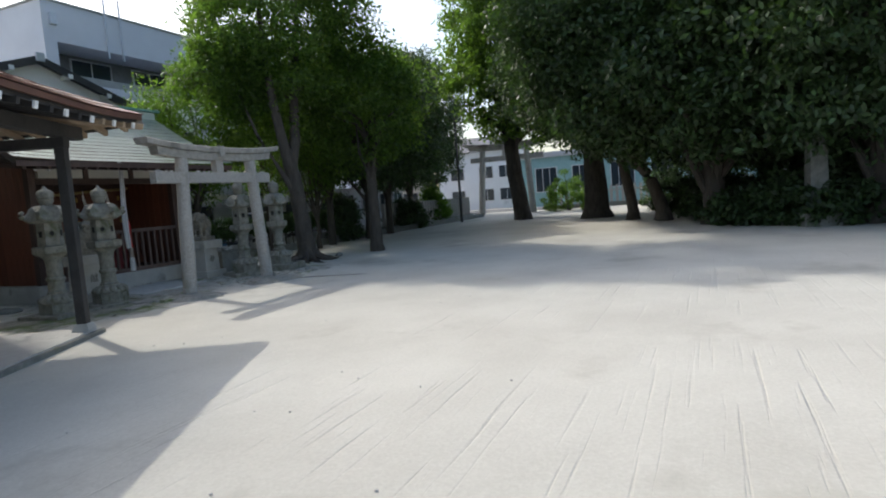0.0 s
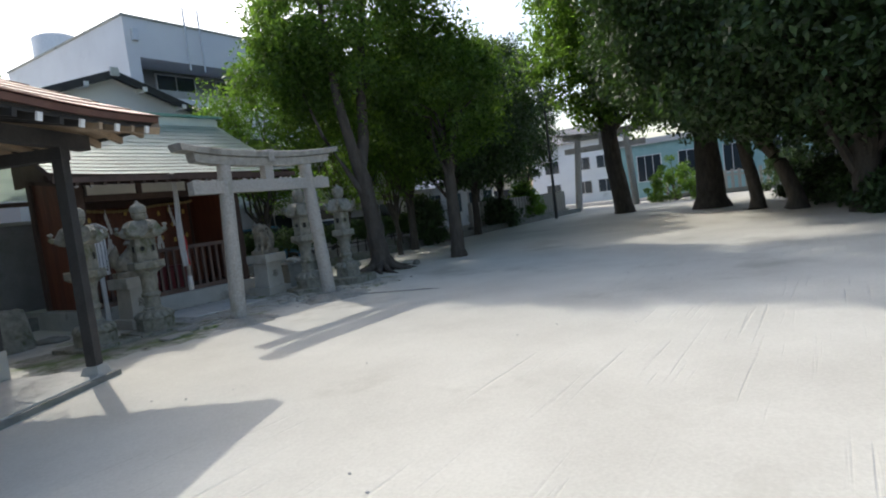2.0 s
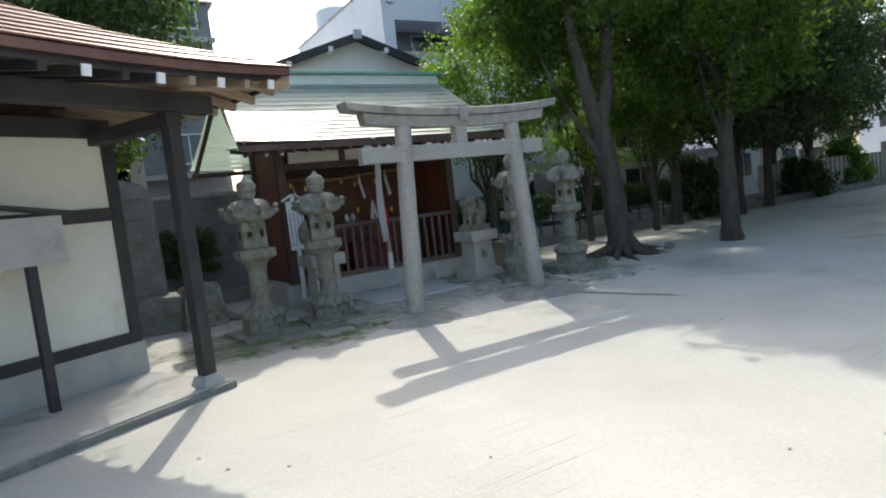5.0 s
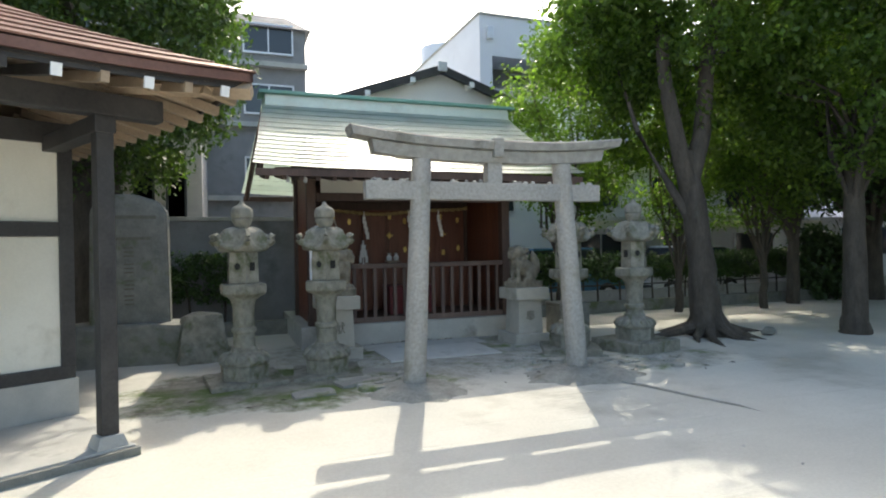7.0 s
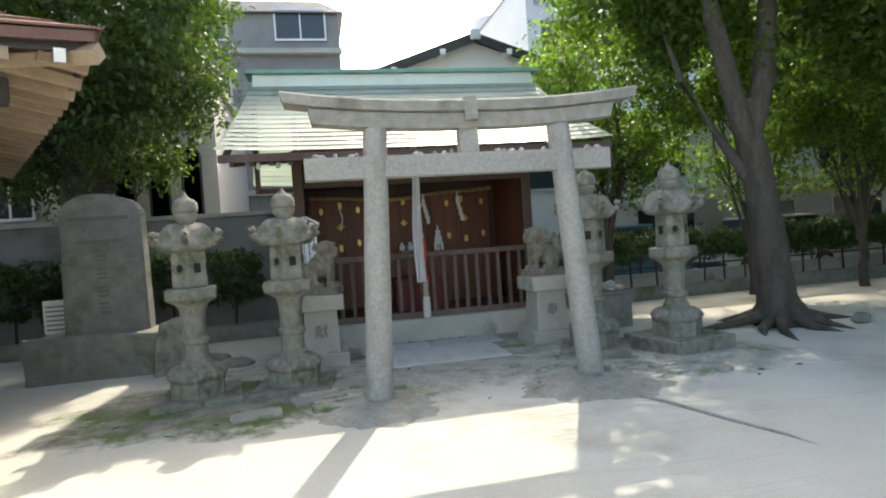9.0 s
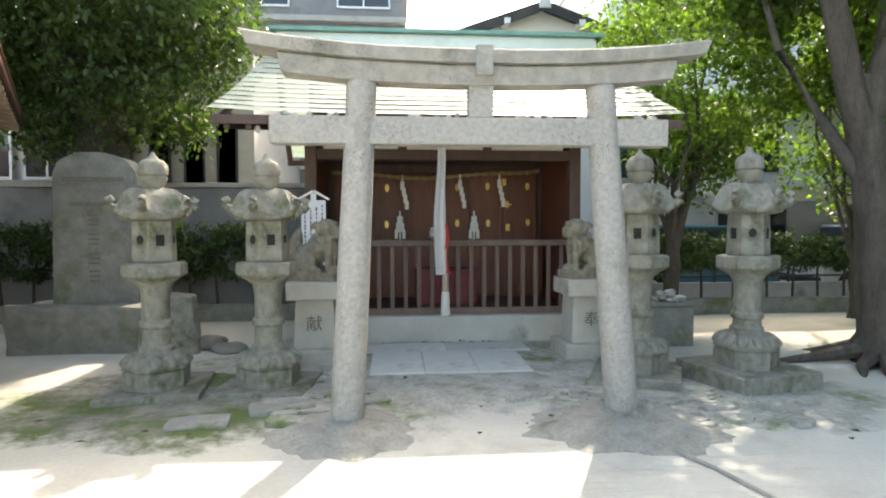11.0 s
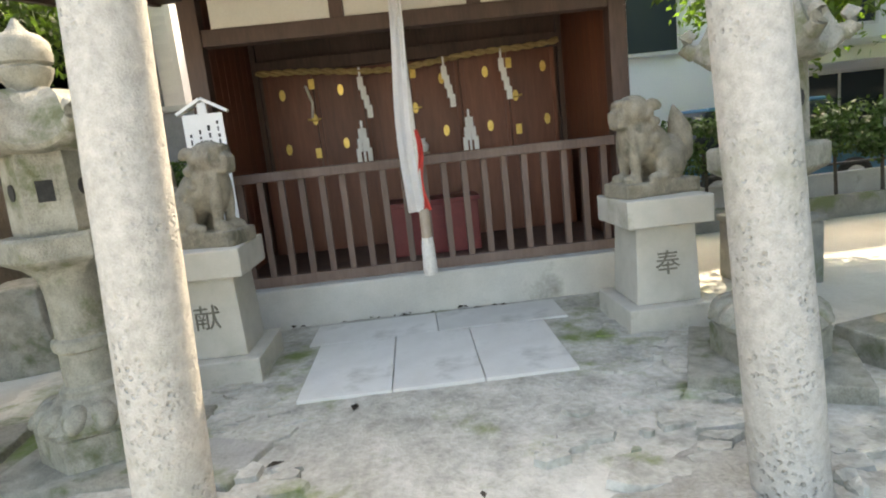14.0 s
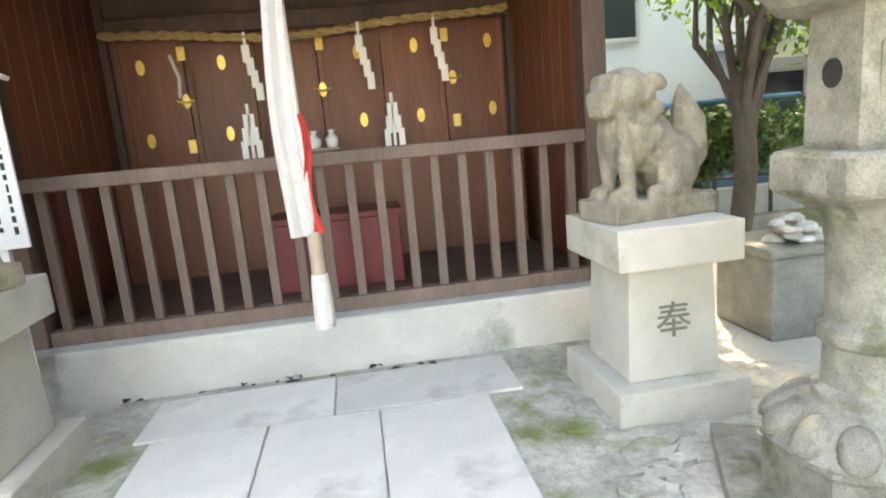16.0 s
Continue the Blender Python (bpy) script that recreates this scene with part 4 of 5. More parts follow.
part("side_wall", boxed(-0.10, -0.03, WY + 0.12, 4.9, 0.54, 2.86), PLASTER, pav, "white plaster wall")
part("rear_wall", boxed(-12.4, 0.0, 4.9, 5.0, 0.06, 2.9), PLASTER, pav, "white plaster wall")
part("end_wall", boxed(-12.4, -12.3, WY + 0.12, 4.9, 0.06, 2.9), PLASTER, pav, "white plaster wall")
# hipped roof: eave 0.72 out from the posts, rising to a ridge
X1, X0, Y0, Y1, ZE = 0.78, -13.2, -0.62, 6.2, 3.00
def hip(inset, dz):
    return [(X0 + inset, Y0 + inset, ZE + dz), (X1 - inset, Y0 + inset, ZE + dz), (X1 - inset, Y1 - inset, ZE + dz), (X0 + inset, Y1 - inset, ZE + dz)]
def lift(k, j, inset):
    return 0.10 * max(0.0, 1 - min(j, 1 - j) * 7) ** 2 * max(0.0, 1 - inset / 1.2)
N = 14
for i in range(N):
    i0, i1 = 3.35 * i / N, min(3.35, 3.35 * (i + 1.15) / N)
    bm = bmesh.new()
    f = []
    lo, hi = hip(i0, 0.42 * i0 + 0.03 * i0 * i0 + 0.018), hip(i1, 0.42 * i1 + 0.03 * i1 * i1)
    for k in range(4):
        def along(c, inset):
            a_, b_ = Vector(c[k]), Vector(c[(k + 1) % 4])
            return [bm.verts.new(a_.lerp(b_, j / 24) + Vector((0, 0, lift(k, j / 24, inset)))) for j in range(25)]
        r0, r1 = along(lo, i0), along(hi, i1)
        f += [bm.faces.new((r0[j], r0[j + 1], r1[j + 1], r1[j])) for j in range(24)]
    bmesh.ops.remove_doubles(bm, verts=bm.verts, dist=1e-4)
    bmesh.ops.solidify(bm, geom=list(bm.faces), thickness=0.014)
    part("copper_course", bm, BROWN_COPPER, pav)
part("ridge", boxed(X0 + 3.3, X1 - 3.3, Y0 + 3.15, Y1 - 3.15, ZE + 1.70, ZE + 1.98, bevel=0.03), BROWN_COPPER, pav)
# eave boards and rafters
for k in range(4):
    for ins, z0, z1 in ((0.02, -0.075, -0.005), (0.07, -0.13, -0.075)):
        c = hip(ins, 0)
        bm = bmesh.new()
        rows = []
        for j in range(25):
            p = Vector(c[k]).lerp(Vector(c[(k + 1) % 4]), j / 24) + Vector((0, 0, lift(k, j / 24, 0)))
            d_ = (Vector(c[(k + 1) % 4]) - Vector(c[k])).normalized().cross(Vector((0, 0, 1))) * -0.03
            rows.append([bm.verts.new(p + o) for o in (Vector((0, 0, z0)), d_ + Vector((0, 0, z0)), d_ + Vector((0, 0, z1)), Vector((0, 0, z1)))])
        for a_, b_ in zip(rows, rows[1:]):
            for i in range(4):
                bm.faces.new((a_[i], a_[(i + 1) % 4], b_[(i + 1) % 4], b_[i]))
        bm.faces.new(rows[0]); bm.faces.new(rows[-1][::-1])
        part("eave_board", bm, BROWN_COPPER if ins < 0.05 else BLACK_WOOD, pav)
slope = math.degrees(math.atan(0.20))
for i in range(46):
    x = X1 - 0.25 - 0.30 * i
    up = lift(0, (x - X0) / (X1 - X0), 0)
    m = pose(x, Y0 + 0.06, ZE - 0.16 + up, slope, 0, 0)
    ob = part("rafter", boxed(-0.03, 0.03, 0, min(2.0, 0.4 + 0.30 * i + 0.1), -0.04, 0.04, bevel=0.004, turn=m), BLACK_WOOD if i > 3 else RAFTER, pav)
    if i < 40 and i % 2 == 0:
        part("rafter_cap", boxed(-0.033, 0.033, -0.006, 0.02, -0.043, 0.043, turn=m), PAPER, pav, "white painted rafter end")
for i in range(20):
    y = Y0 + 0.25 + 0.30 * i
    up = lift(1, (y - Y0) / (Y1 - Y0), 0)
    m = pose(X1 - 0.06, y, ZE - 0.16 + up, slope, 0, 90)
    part("rafter", boxed(-0.03, 0.03, 0, min(1.0, 0.3 + 0.30 * i), -0.04, 0.04, bevel=0.004, turn=m), RAFTER, pav)
bm = bmesh.new()
tube(bm, [(X1 - 0.03, Y0 + 0.03, ZE - 0.05), (X1 - 0.9, Y0 + 0.9, ZE + 0.02), (X1 - 1.8, Y0 + 1.8, ZE + 0.25)], 0.075, 4)
part("hip_rafter", bm, RAFTER, pav)
bm = bmesh.new()
lo, hi = hip(0.06, -0.10), hip(2.1, 0.28)
for k in range(4):
    r0 = [bm.verts.new(Vector(lo[k]).lerp(Vector(lo[(k + 1) % 4]), j / 24) + Vector((0, 0, lift(k, j / 24, 0)))) for j in range(25)]
    r1 = [bm.verts.new(Vector(hi[k]).lerp(Vector(hi[(k + 1) % 4]), j / 24)) for j in range(25)]
    for j in range(24):
        bm.faces.new((r0[j], r0[j + 1], r1[j + 1], r1[j]))
part("soffit", bm, RAFTER, pav, "bare wooden soffit boards")

# roofed sign board on legs before the hall's wall
sg = thing("roofed_sign", (-5.46, -0.84, 0.065), "grey weathered sign board with a little roof on dark legs", "sign", rz=28)
for x in (-0.46, 0.18):
    part("leg", boxed(x - 0.04, x + 0.04, -0.03, 0.05, 0, 1.62, bevel=0.006), BLACK_WOOD, sg)
part("board", boxed(-0.62, 0.48, -0.06, -0.03, 1.36, 1.80, bevel=0.006), CONCRETE, sg)
for s in (0, 180):
    part("roof_board", boxed(0, 0.66, -0.12, 0.1, 0, 0.03, bevel=0.004, turn=pose(-0.07, 0, 1.90, 0, 9, s)), BLACK_WOOD, sg)
bm = bmesh.new()
box(bm, -0.36, -0.18, -0.064, -0.061, 1.56, 1.70, bevel=0.02); box(bm, -0.4, -0.14, -0.064, -0.061, 1.48, 1.50)
part("crest", bm, CUT, sg, "dark unreadable crest")

# ---- trees ----
def leaf_mesh(name, centres, per, spread, size, seed, material):
    g = np.random.default_rng(seed)
    c = np.repeat(np.array(centres), per, axis=0)
    d = g.normal(size=c.shape)
    d /= np.linalg.norm(d, axis=1)[:, None]
    rad = spread * g.uniform(0.15, 1.0, len(c)) ** 0.6 * np.repeat(g.uniform(0.6, 1.3, len(centres)), per)
    p = c + d * rad[:, None] * np.array([1.0, 1.0, 0.75])
    ax = g.normal(size=c.shape); ax[:, 2] -= 0.35
    ax /= np.linalg.norm(ax, axis=1)[:, None]
    up = g.normal(size=c.shape) * 0.7 + np.array([0, 0, 1.0])
    sd = np.cross(ax, up); sd /= np.linalg.norm(sd, axis=1)[:, None] + 1e-6
    L = size * g.uniform(0.6, 1.3, len(c))[:, None]
    nrm = np.cross(sd, ax)
    v = np.stack([p, p + ax * L * 0.45 + sd * L * 0.24 + nrm * L * 0.06, p + ax * L, p + ax * L * 0.45 - sd * L * 0.24 + nrm * L * 0.06], axis=1).reshape(-1, 3)
    n_ = len(c)
    me_ = bpy.data.meshes.new(name)
    me_.vertices.add(4 * n_); me_.vertices.foreach_set("co", v.astype(np.float32).ravel())
    me_.loops.add(4 * n_); me_.loops.foreach_set("vertex_index", np.arange(4 * n_, dtype=np.int32))
    me_.polygons.add(n_); me_.polygons.foreach_set("loop_start", np.arange(0, 4 * n_, 4, dtype=np.int32))
    me_.polygons.foreach_set("loop_total", np.full(n_, 4, dtype=np.int32))
    me_.update(calc_edges=True)
    me_.materials.append(material)
    return me_


def tree(at, label, trunk, crown, clumps, per, size, seed, roots=False, material=LEAF, spread=0.62, lobes=(), limbs=()):
    """trunk: rows of (dx, dy, z, radius) ending at the fork; crown: (dx, dy, z, rx, ry, rz)."""
    g = random.Random(seed)
    t = thing("tree", at, label, "tree", "trees of the grounds")
    bm = bmesh.new()
    pts = [Vector(r[:3]) for r in trunk]
    fine, rad = [], []
    for i in range(len(pts) - 1):
        for j in range(4):
            f = j / 4
            fine.append(pts[i].lerp(pts[i + 1], f) + Vector((g.uniform(-1, 1), g.uniform(-1, 1), 0)) * 0.02)
            rad.append(trunk[i][3] * (1 - f) + trunk[i + 1][3] * f)
    fine.append(pts[-1]); rad.append(trunk[-1][3])
    tube(bm, fine, rad, 14)
    if roots:
        for i in range(9):
            a = i * 0.7 + g.uniform(-0.2, 0.2)
            ln = g.uniform(0.7, 1.5)
            c_ = Vector((math.cos(a), math.sin(a), 0))
            tube(bm, [c_ * 0.08 + Vector((0, 0, 0.45)), c_ * 0.3 + Vector((0, 0, 0.13)), c_ * 0.6 * ln + Vector((0, 0, 0.035)), c_ * ln + Vector((g.uniform(-.2, .2), g.uniform(-.2, .2), -0.03))], [0.10, 0.10, 0.06, 0.02], 8)
    for rows in limbs:
        tube(bm, [r[:3] for r in rows], [r[3] for r in rows], 12)
    cx, cy, cz, rx, ry, rz = crown
    centres = []
    while len(centres) < clumps:
        d = Vector((g.gauss(0, 1), g.gauss(0, 1), g.gauss(0, 1))).normalized()
        k = g.uniform(0.30, 1.0) ** 0.5 * (1 + 0.22 * noise.noise(d * 2.2 + Vector((seed, 0, 0))))
        q = Vector((cx + d.x * rx * k, cy + d.y * ry * k, cz + d.z * rz * k))
        centres.append(tuple(q))
    for x, y, z, rx, ry, rz, count in lobes:
        for i in range(count):
            d = Vector((g.gauss(0, 1), g.gauss(0, 1), g.gauss(0, 1))).normalized() * g.uniform(0.2, 1.0) ** 0.5
            centres.append((x + d.x * rx, y + d.y * ry, z + d.z * rz))
    bows = [(Vector(r[:3]), r[3]) for rows in limbs for r in rows[2:]]
    top = pts[-1]
    for i in range(0, len(centres), max(1, len(centres) // 15)):
        e = Vector(centres[i])
        mid = top.lerp(e, 0.5) + Vector((g.uniform(-.3, .3), g.uniform(-.3, .3), 0.25))
        r0 = trunk[-1][3]
        low = fine[-1 - g.randrange(0, min(5, len(fine) - 1))]
        if bows:
            low, r0 = min(bows, key=lambda w: (w[0] - e).length)
            mid = low.lerp(e, 0.5) + Vector((g.uniform(-.3, .3), g.uniform(-.3, .3), 0.25))
        tube(bm, [low - Vector((0, 0, 0.05)), low.lerp(mid, 0.45) + Vector((g.uniform(-.2, .2), g.uniform(-.2, .2), 0.1)), mid, e], [r0 * 0.5, r0 * 0.4, r0 * 0.26, 0.015], 7)
    part("trunk", bm, BARK, t, smooth=True)
    part("crown", leaf_mesh("crown", centres, per, spread, size, seed, material), material, t)
    return t


# last three lobes: unseen high foliage added to shade the sand at right
tree((4.85, 1.70, 0), "broad evergreen tree with spreading surface roots and forked trunk", [(0, 0, -0.05, 0.36), (-0.03, 0, 0.35, 0.27), (-0.10, 0.05, 1.4, 0.22), (-0.22, 0.1, 2.5, 0.20), (-0.30, 0.2, 3.2, 0.17)],
     (0.75, 0.9, 6.9, 2.6, 2.9, 3.3), 360, 150, 0.135, 11, True, lobes=((-0.8, 1.5, 5.5, 1.5, 1.3, 1.3, 70), (2.4, 0.1, 10.5, 3.3, 2.6, 1.6, 150), (3.6, -1.4, 12.4, 3.6, 3.0, 1.6, 170), (5.2, -1.9, 10.9, 3.0, 2.6, 1.4, 150)),
     limbs=(((-0.19, 0.08, 2.25, 0.17), (-0.42, 0.1, 3.0, 0.15), (-0.72, 0.15, 4.4, 0.12), (-0.75, 0.3, 6.2, 0.08), (-0.5, 0.5, 8.2, 0.04)),
            ((-0.24, 0.12, 2.7, 0.17), (0.02, 0.1, 3.5, 0.155), (0.22, 0.15, 4.8, 0.125), (0.7, 0.2, 6.8, 0.09), (1.2, 0.3, 9.0, 0.05)),
            ((-0.14, 0.06, 1.8, 0.10), (-0.6, 0.2, 2.6, 0.07), (-0.95, 0.6, 3.6, 0.045), (-1.0, 1.1, 4.9, 0.02))))
tree((7.20, 0.75, 0), "evergreen tree with a straight bare trunk", [(0, 0, -0.05, 0.26), (0, 0, 0.3, 0.20), (0.05, 0, 2.2, 0.16), (0.05, 0.05, 3.2, 0.13)],
     (0.25, 0.3, 4.75, 1.9, 2.0, 1.9), 190, 170, 0.135, 12)
tree((10.8, 4.9, 0), "slender tree with dark trunk near the fence", [(0, 0, -0.05, 0.17), (0, 0, 1.5, 0.13), (0.1, 0, 2.6, 0.11)], (0, 0, 4.9, 2.5, 2.3, 2.7), 150, 150, 0.135, 13, material=LEAF_MID)
tree((16.2, 5.2, 0), "slender tree with dark trunk near the fence", [(0, 0, -0.05, 0.18), (0, 0, 1.5, 0.14), (0.1, 0, 2.8, 0.11)], (0, 0, 5.2, 3.0, 2.8, 3.0), 240, 100, 0.18, 14, material=LEAF_DARK)
tree((3.9, 5.0, 0), "young tree with thin forked stems beside the hall", [(0, 0, -0.05, 0.12), (0.03, 0, 0.8, 0.10), (0.0, 0, 1.7, 0.09)], (0.3, 0.2, 3.9, 1.7, 1.2, 1.7), 90, 170, 0.115, 22)
tree((6.9, 4.7, 0), "young tree with bright leaves by the hedge", [(0, 0, -0.05, 0.10), (0.02, 0, 0.8, 0.08), (0, 0, 1.6, 0.07)], (0, 0, 3.5, 1.7, 1.0, 1.7), 60, 170, 0.115, 25)
tree((9.2, 4.4, 0), "young tree with bright leaves by the hedge", [(0, 0, -0.05, 0.10), (0.02, 0, 0.8, 0.08), (0, 0, 1.6, 0.07)], (0, 0, 3.8, 1.7, 1.0, 1.8), 60, 170, 0.115, 26)
tree((23.0, 0.5, 0), "large evergreen tree with dark leaning trunk", [(0, 0, -0.05, 0.55), (-0.05, 0, 0.4, 0.46), (-0.3, 0.2, 2.4, 0.42), (-0.5, 0.3, 4.6, 0.36)], (-0.2, -0.6, 9.2, 4.0, 4.4, 5.2), 440, 110, 0.26, 15, spread=0.85)
tree((20.5, -4.0, 0), "large tree with thick pale trunk", [(0, 0, -0.05, 0.85), (0, 0, 0.5, 0.60), (-0.1, 0, 3.0, 0.46), (-0.1, 0, 4.2, 0.42)], (0, 0, 8.4, 5.0, 4.6, 5.0), 560, 110, 0.25, 16, material=LEAF_DARK, spread=0.85)
tree((16.8, -6.1, 0), "leaning dark tree with bare lower trunk", [(0, 0, -0.05, 0.32), (0.1, 0, 0.4, 0.23), (0.3, 0.3, 2.2, 0.2), (0.3, 0.5, 3.0, 0.18)], (-1.5, 0.3, 7.0, 4.4, 4.2, 4.3), 560, 110, 0.22, 17, material=LEAF_DARK, spread=0.8)
tree((15.2, -7.4, 0), "twisted dark tree with a leaning limb", [(0, 0, -0.05, 0.40), (0, 0, 0.4, 0.26), (0.1, 0.4, 1.6, 0.22), (0.2, 1.0, 2.5, 0.18)], (-1.8, 1.2, 6.6, 4.2, 3.8, 4.0), 520, 110, 0.22, 23, material=LEAF_DARK, spread=0.8)
for i, (x, y, h) in enumerate(((20.5, 7.6, 6.0), (27.0, 9.5, 7.0), (13.4, 4.6, 5.0), (34.0, 11.0, 7.5))):
    tree((x, y, 0), "leafy boundary tree with a dark trunk", [(0, 0, -0.05, 0.26), (0, 0, 1.2, 0.2), (0.1, 0, 2.6, 0.16)], (0, 0, h, 3.2, 3.0, h - 2.4), 300, 110, 0.22, 90 + i, material=LEAF_DARK, spread=0.8)
for i, (x, y) in enumerate(((12.2, -9.2), (9.6, -13.2), (14.2, -12.4), (19.5, -11.5), (12.5, -17.0), (17.0, -17.5), (24.0, -9.5))):
    tree((x, y, 0), "dark evergreen tree with dense low crown", [(0, 0, -0.05, 0.5), (0, 0, 0.5, 0.36), (0.1, 0, 2.2, 0.3)], (0, 0, 5.6, 4.2, 4.2, 3.9), 420, 110, 0.24, 30 + i, material=LEAF_DARK, spread=0.85)
tree((-5.15, 5.15, 0), "old tree with thick dark trunk and drooping leafy twigs", [(0, 0, -0.05, 0.58), (0, 0, 0.5, 0.44), (0.02, 0, 2.6, 0.38), (0.0, -0.1, 3.6, 0.34)], (-0.2, -0.1, 6.0, 2.7, 2.6, 3.4), 420, 190, 0.125, 21, material=LEAF_MID)
tree((-8.6, 4.2, 0), "tall dark evergreen behind the side hall", [(0, 0, -0.05, 0.4), (0, 0, 2.0, 0.3), (0, 0, 4.0, 0.25)], (0, 0, 7.0, 2.6, 2.6, 3.2), 260, 110, 0.2, 24, material=LEAF_DARK)


def shrub(at, r, n, seed, label, size=0.14, material=LEAF_DARK):
    g = random.Random(seed)
    t = thing("shrub", at, label, "shrub", "shrubs of the grounds")
    bm = bmesh.new()
    cs = []
    for i in range(n):
        d = Vector((g.gauss(0, 1), g.gauss(0, 1), abs(g.gauss(0, 1)))).normalized() * g.uniform(0.3, 1) ** 0.5
        cs.append((d.x * r[0], d.y * r[1], 0.15 + d.z * r[2]))
        if i % 6 == 0:
            tube(bm, [(g.uniform(-.08, .08), g.uniform(-.08, .08), -0.02), (d.x * r[0] * 0.4, d.y * r[1] * 0.4, 0.1 + d.z * r[2] * 0.5), cs[-1]], [0.03, 0.022, 0.008], 6)
    part("stems", bm, BARK, t)
    part("foliage", leaf_mesh("foliage", cs, 90, 0.34, size, seed, material), material, t)


for i, (x, y, rx, rz) in enumerate(((13.6, -10.2, 1.8, 1.5), (11.6, -10.0, 1.0, 0.9), (10.2, -12.2, 1.5, 1.6), (10.9, -11.2, 1.4, 1.3), (16.5, -9.5, 1.6, 1.4), (12.0, -14.0, 2.0, 1.8), (8.4, -15.5, 1.8, 1.9), (18.5, -14.0, 2.4, 2.2), (21.5, -8.5, 2.0, 1.6), (10.5, -18.5, 2.4, 2.4))):
    shrub((x, y, 0), (rx, rx, rz), 90, 50 + i, "dark dense shrub under the trees", 0.2)
for i, (x, y, rx, rz, mt) in enumerate(((12.6, 5.6, 0.8, 1.9, LEAF_DARK), (19.5, 6.0, 1.2, 1.5, LEAF_DARK), (24.5, 6.8, 1.3, 2.2, LEAF), (33.0, 0.0, 2.0, 2.6, LEAF), (32.0, -6.5, 1.6, 2.4, LEAF_DARK))):
    shrub((x, y, 0), (rx, rx, rz), 70, 70 + i, "rounded green shrub by the fence", 0.17, mt)


# ---- hedges, fences ----
def hedge(at, x1, depth, z0, z1, seed, label):
    g = np.random.default_rng(seed)
    t = thing("hedge", at, label, "hedge", "clipped hedges", kind="stuff")
    n = int(x1 * 48)
    c = np.stack([g.uniform(0, x1, n), g.uniform(0, depth, n), g.uniform(z0 + 0.1, z1 - 0.08, n)], axis=1)
    part("foliage", leaf_mesh("foliage", c, 60, 0.17, 0.085, seed, LEAF_HEDGE), LEAF_HEDGE, t)
    bm = bmesh.new()
    k = 0.3
    while k < x1:
        tube(bm, [(k, depth / 2, -0.02), (k + g.uniform(-.05, .05), depth / 2, z0 + 0.1), (k + g.uniform(-.15, .15), depth / 2, (z0 + z1) / 2)], [0.028, 0.022, 0.012], 6)
        k += g.uniform(0.45, 0.7)
    part("stems", bm, BARK, t)


hedge((-12.0, 5.7, 0), 9.4, 0.5, 0.55, 1.60, 41, "clipped dark green hedge before a grey wall")
hedge((2.95, 5.75, 0), 11.0, 0.5, 0.62, 1.42, 42, "clipped dark green hedge along the boundary")
single("boundary_wall", rough(boxed(-22, 2.4, 6.55, 6.75, -0.05, 2.22, bevel=0.02), 0.004, 2), GREY_WALL, "grey rendered boundary wall behind the hedge", "wall", kind="structure")
single("boundary_cap", boxed(-22, 2.42, 6.50, 6.80, 2.22, 2.30, bevel=0.01), CONCRETE, "concrete coping on the boundary wall", "coping", kind="structure")
single("boundary_kerb", rough(boxed(-12.5, 30.0, 5.35, 5.50, -0.05, 0.26, bevel=0.02), 0.006, 2), DARK_STONE, "low dark stone kerb before the hedge", "kerb", kind="structure")
single("rear_kerb", rough(boxed(2.4, 30.0, 6.45, 6.60, -0.05, 0.42, bevel=0.02), 0.006, 2), CONCRETE, "low concrete wall behind the hedge", "wall", kind="structure")
fn = thing("metal_fence", (2.5, 6.52, 0.42), "low dark metal pipe fence on a concrete wall", "fence")
for z in (0.12, 0.34):
    part("rail", tube(bmesh.new(), [(0, 0, z), (12.0, 0, z)], 0.02, 8), METAL, fn)
for i in range(9):
    part("post", tube(bmesh.new(), [(i * 1.5, 0, -0.02), (i * 1.5, 0, 0.36)], 0.024, 8), METAL, fn)


def stone_fence(at, rz, n, step, h, label):
    t = thing("stone_fence", at, label, "fence", "stone post fences", rz)
    m1 = mesh_of(taper(bmesh.new(), 0, 0, 0.30, h, 0.09, 0.09, 0.085, 0.085, 0.012), "post", GRANITE)
    for i in range(n):
        part("post", m1, GRANITE, t).location = (i * step, 0, 0)
    part("base_course", rough(boxed(-0.2, n * step, -0.16, 0.16, -0.05, 0.30, bevel=0.02), 0.006, 2), DARK_STONE, t)
    part("rail", boxed(-0.1, n * step - 0.1, -0.035, 0.035, h * 0.72, h * 0.72 + 0.12, bevel=0.01), GRANITE, t)


stone_fence((17.5, 6.25, 0), 0, 34, 0.36, 1.45, "weathered stone post fence along the boundary")
stone_fence((36.5, 2.2, 0), -90, 46, 0.42, 1.55, "weathered stone post fence at the far entrance")
torii((33.0, 4.5, 0), 90, 1.8, "large grey stone torii at the far entrance")
lp = thing("street_lamp", (24.0, 4.6, 0), "tall thin dark lamp pole near the entrance", "lamp")
part("pole", lathe(bmesh.new(), [(0.09, -0.02), (0.08, 1.0), (0.06, 6.2)], 14), METAL, lp, smooth=True)
part("arm", tube(bmesh.new(), [(0, 0, 6.1), (0.3, -0.3, 6.35), (0.7, -0.7, 6.35)], 0.03, 8), METAL, lp)
part("head", boxed(0.55, 1.05, -0.8, -0.6, 6.28, 6.38, bevel=0.03), PALE_METAL, lp)
pl = thing("stone_pillar", (9.5, -11.7, 0), "tall dark stone pillar standing under the trees", "pillar", rz=12)
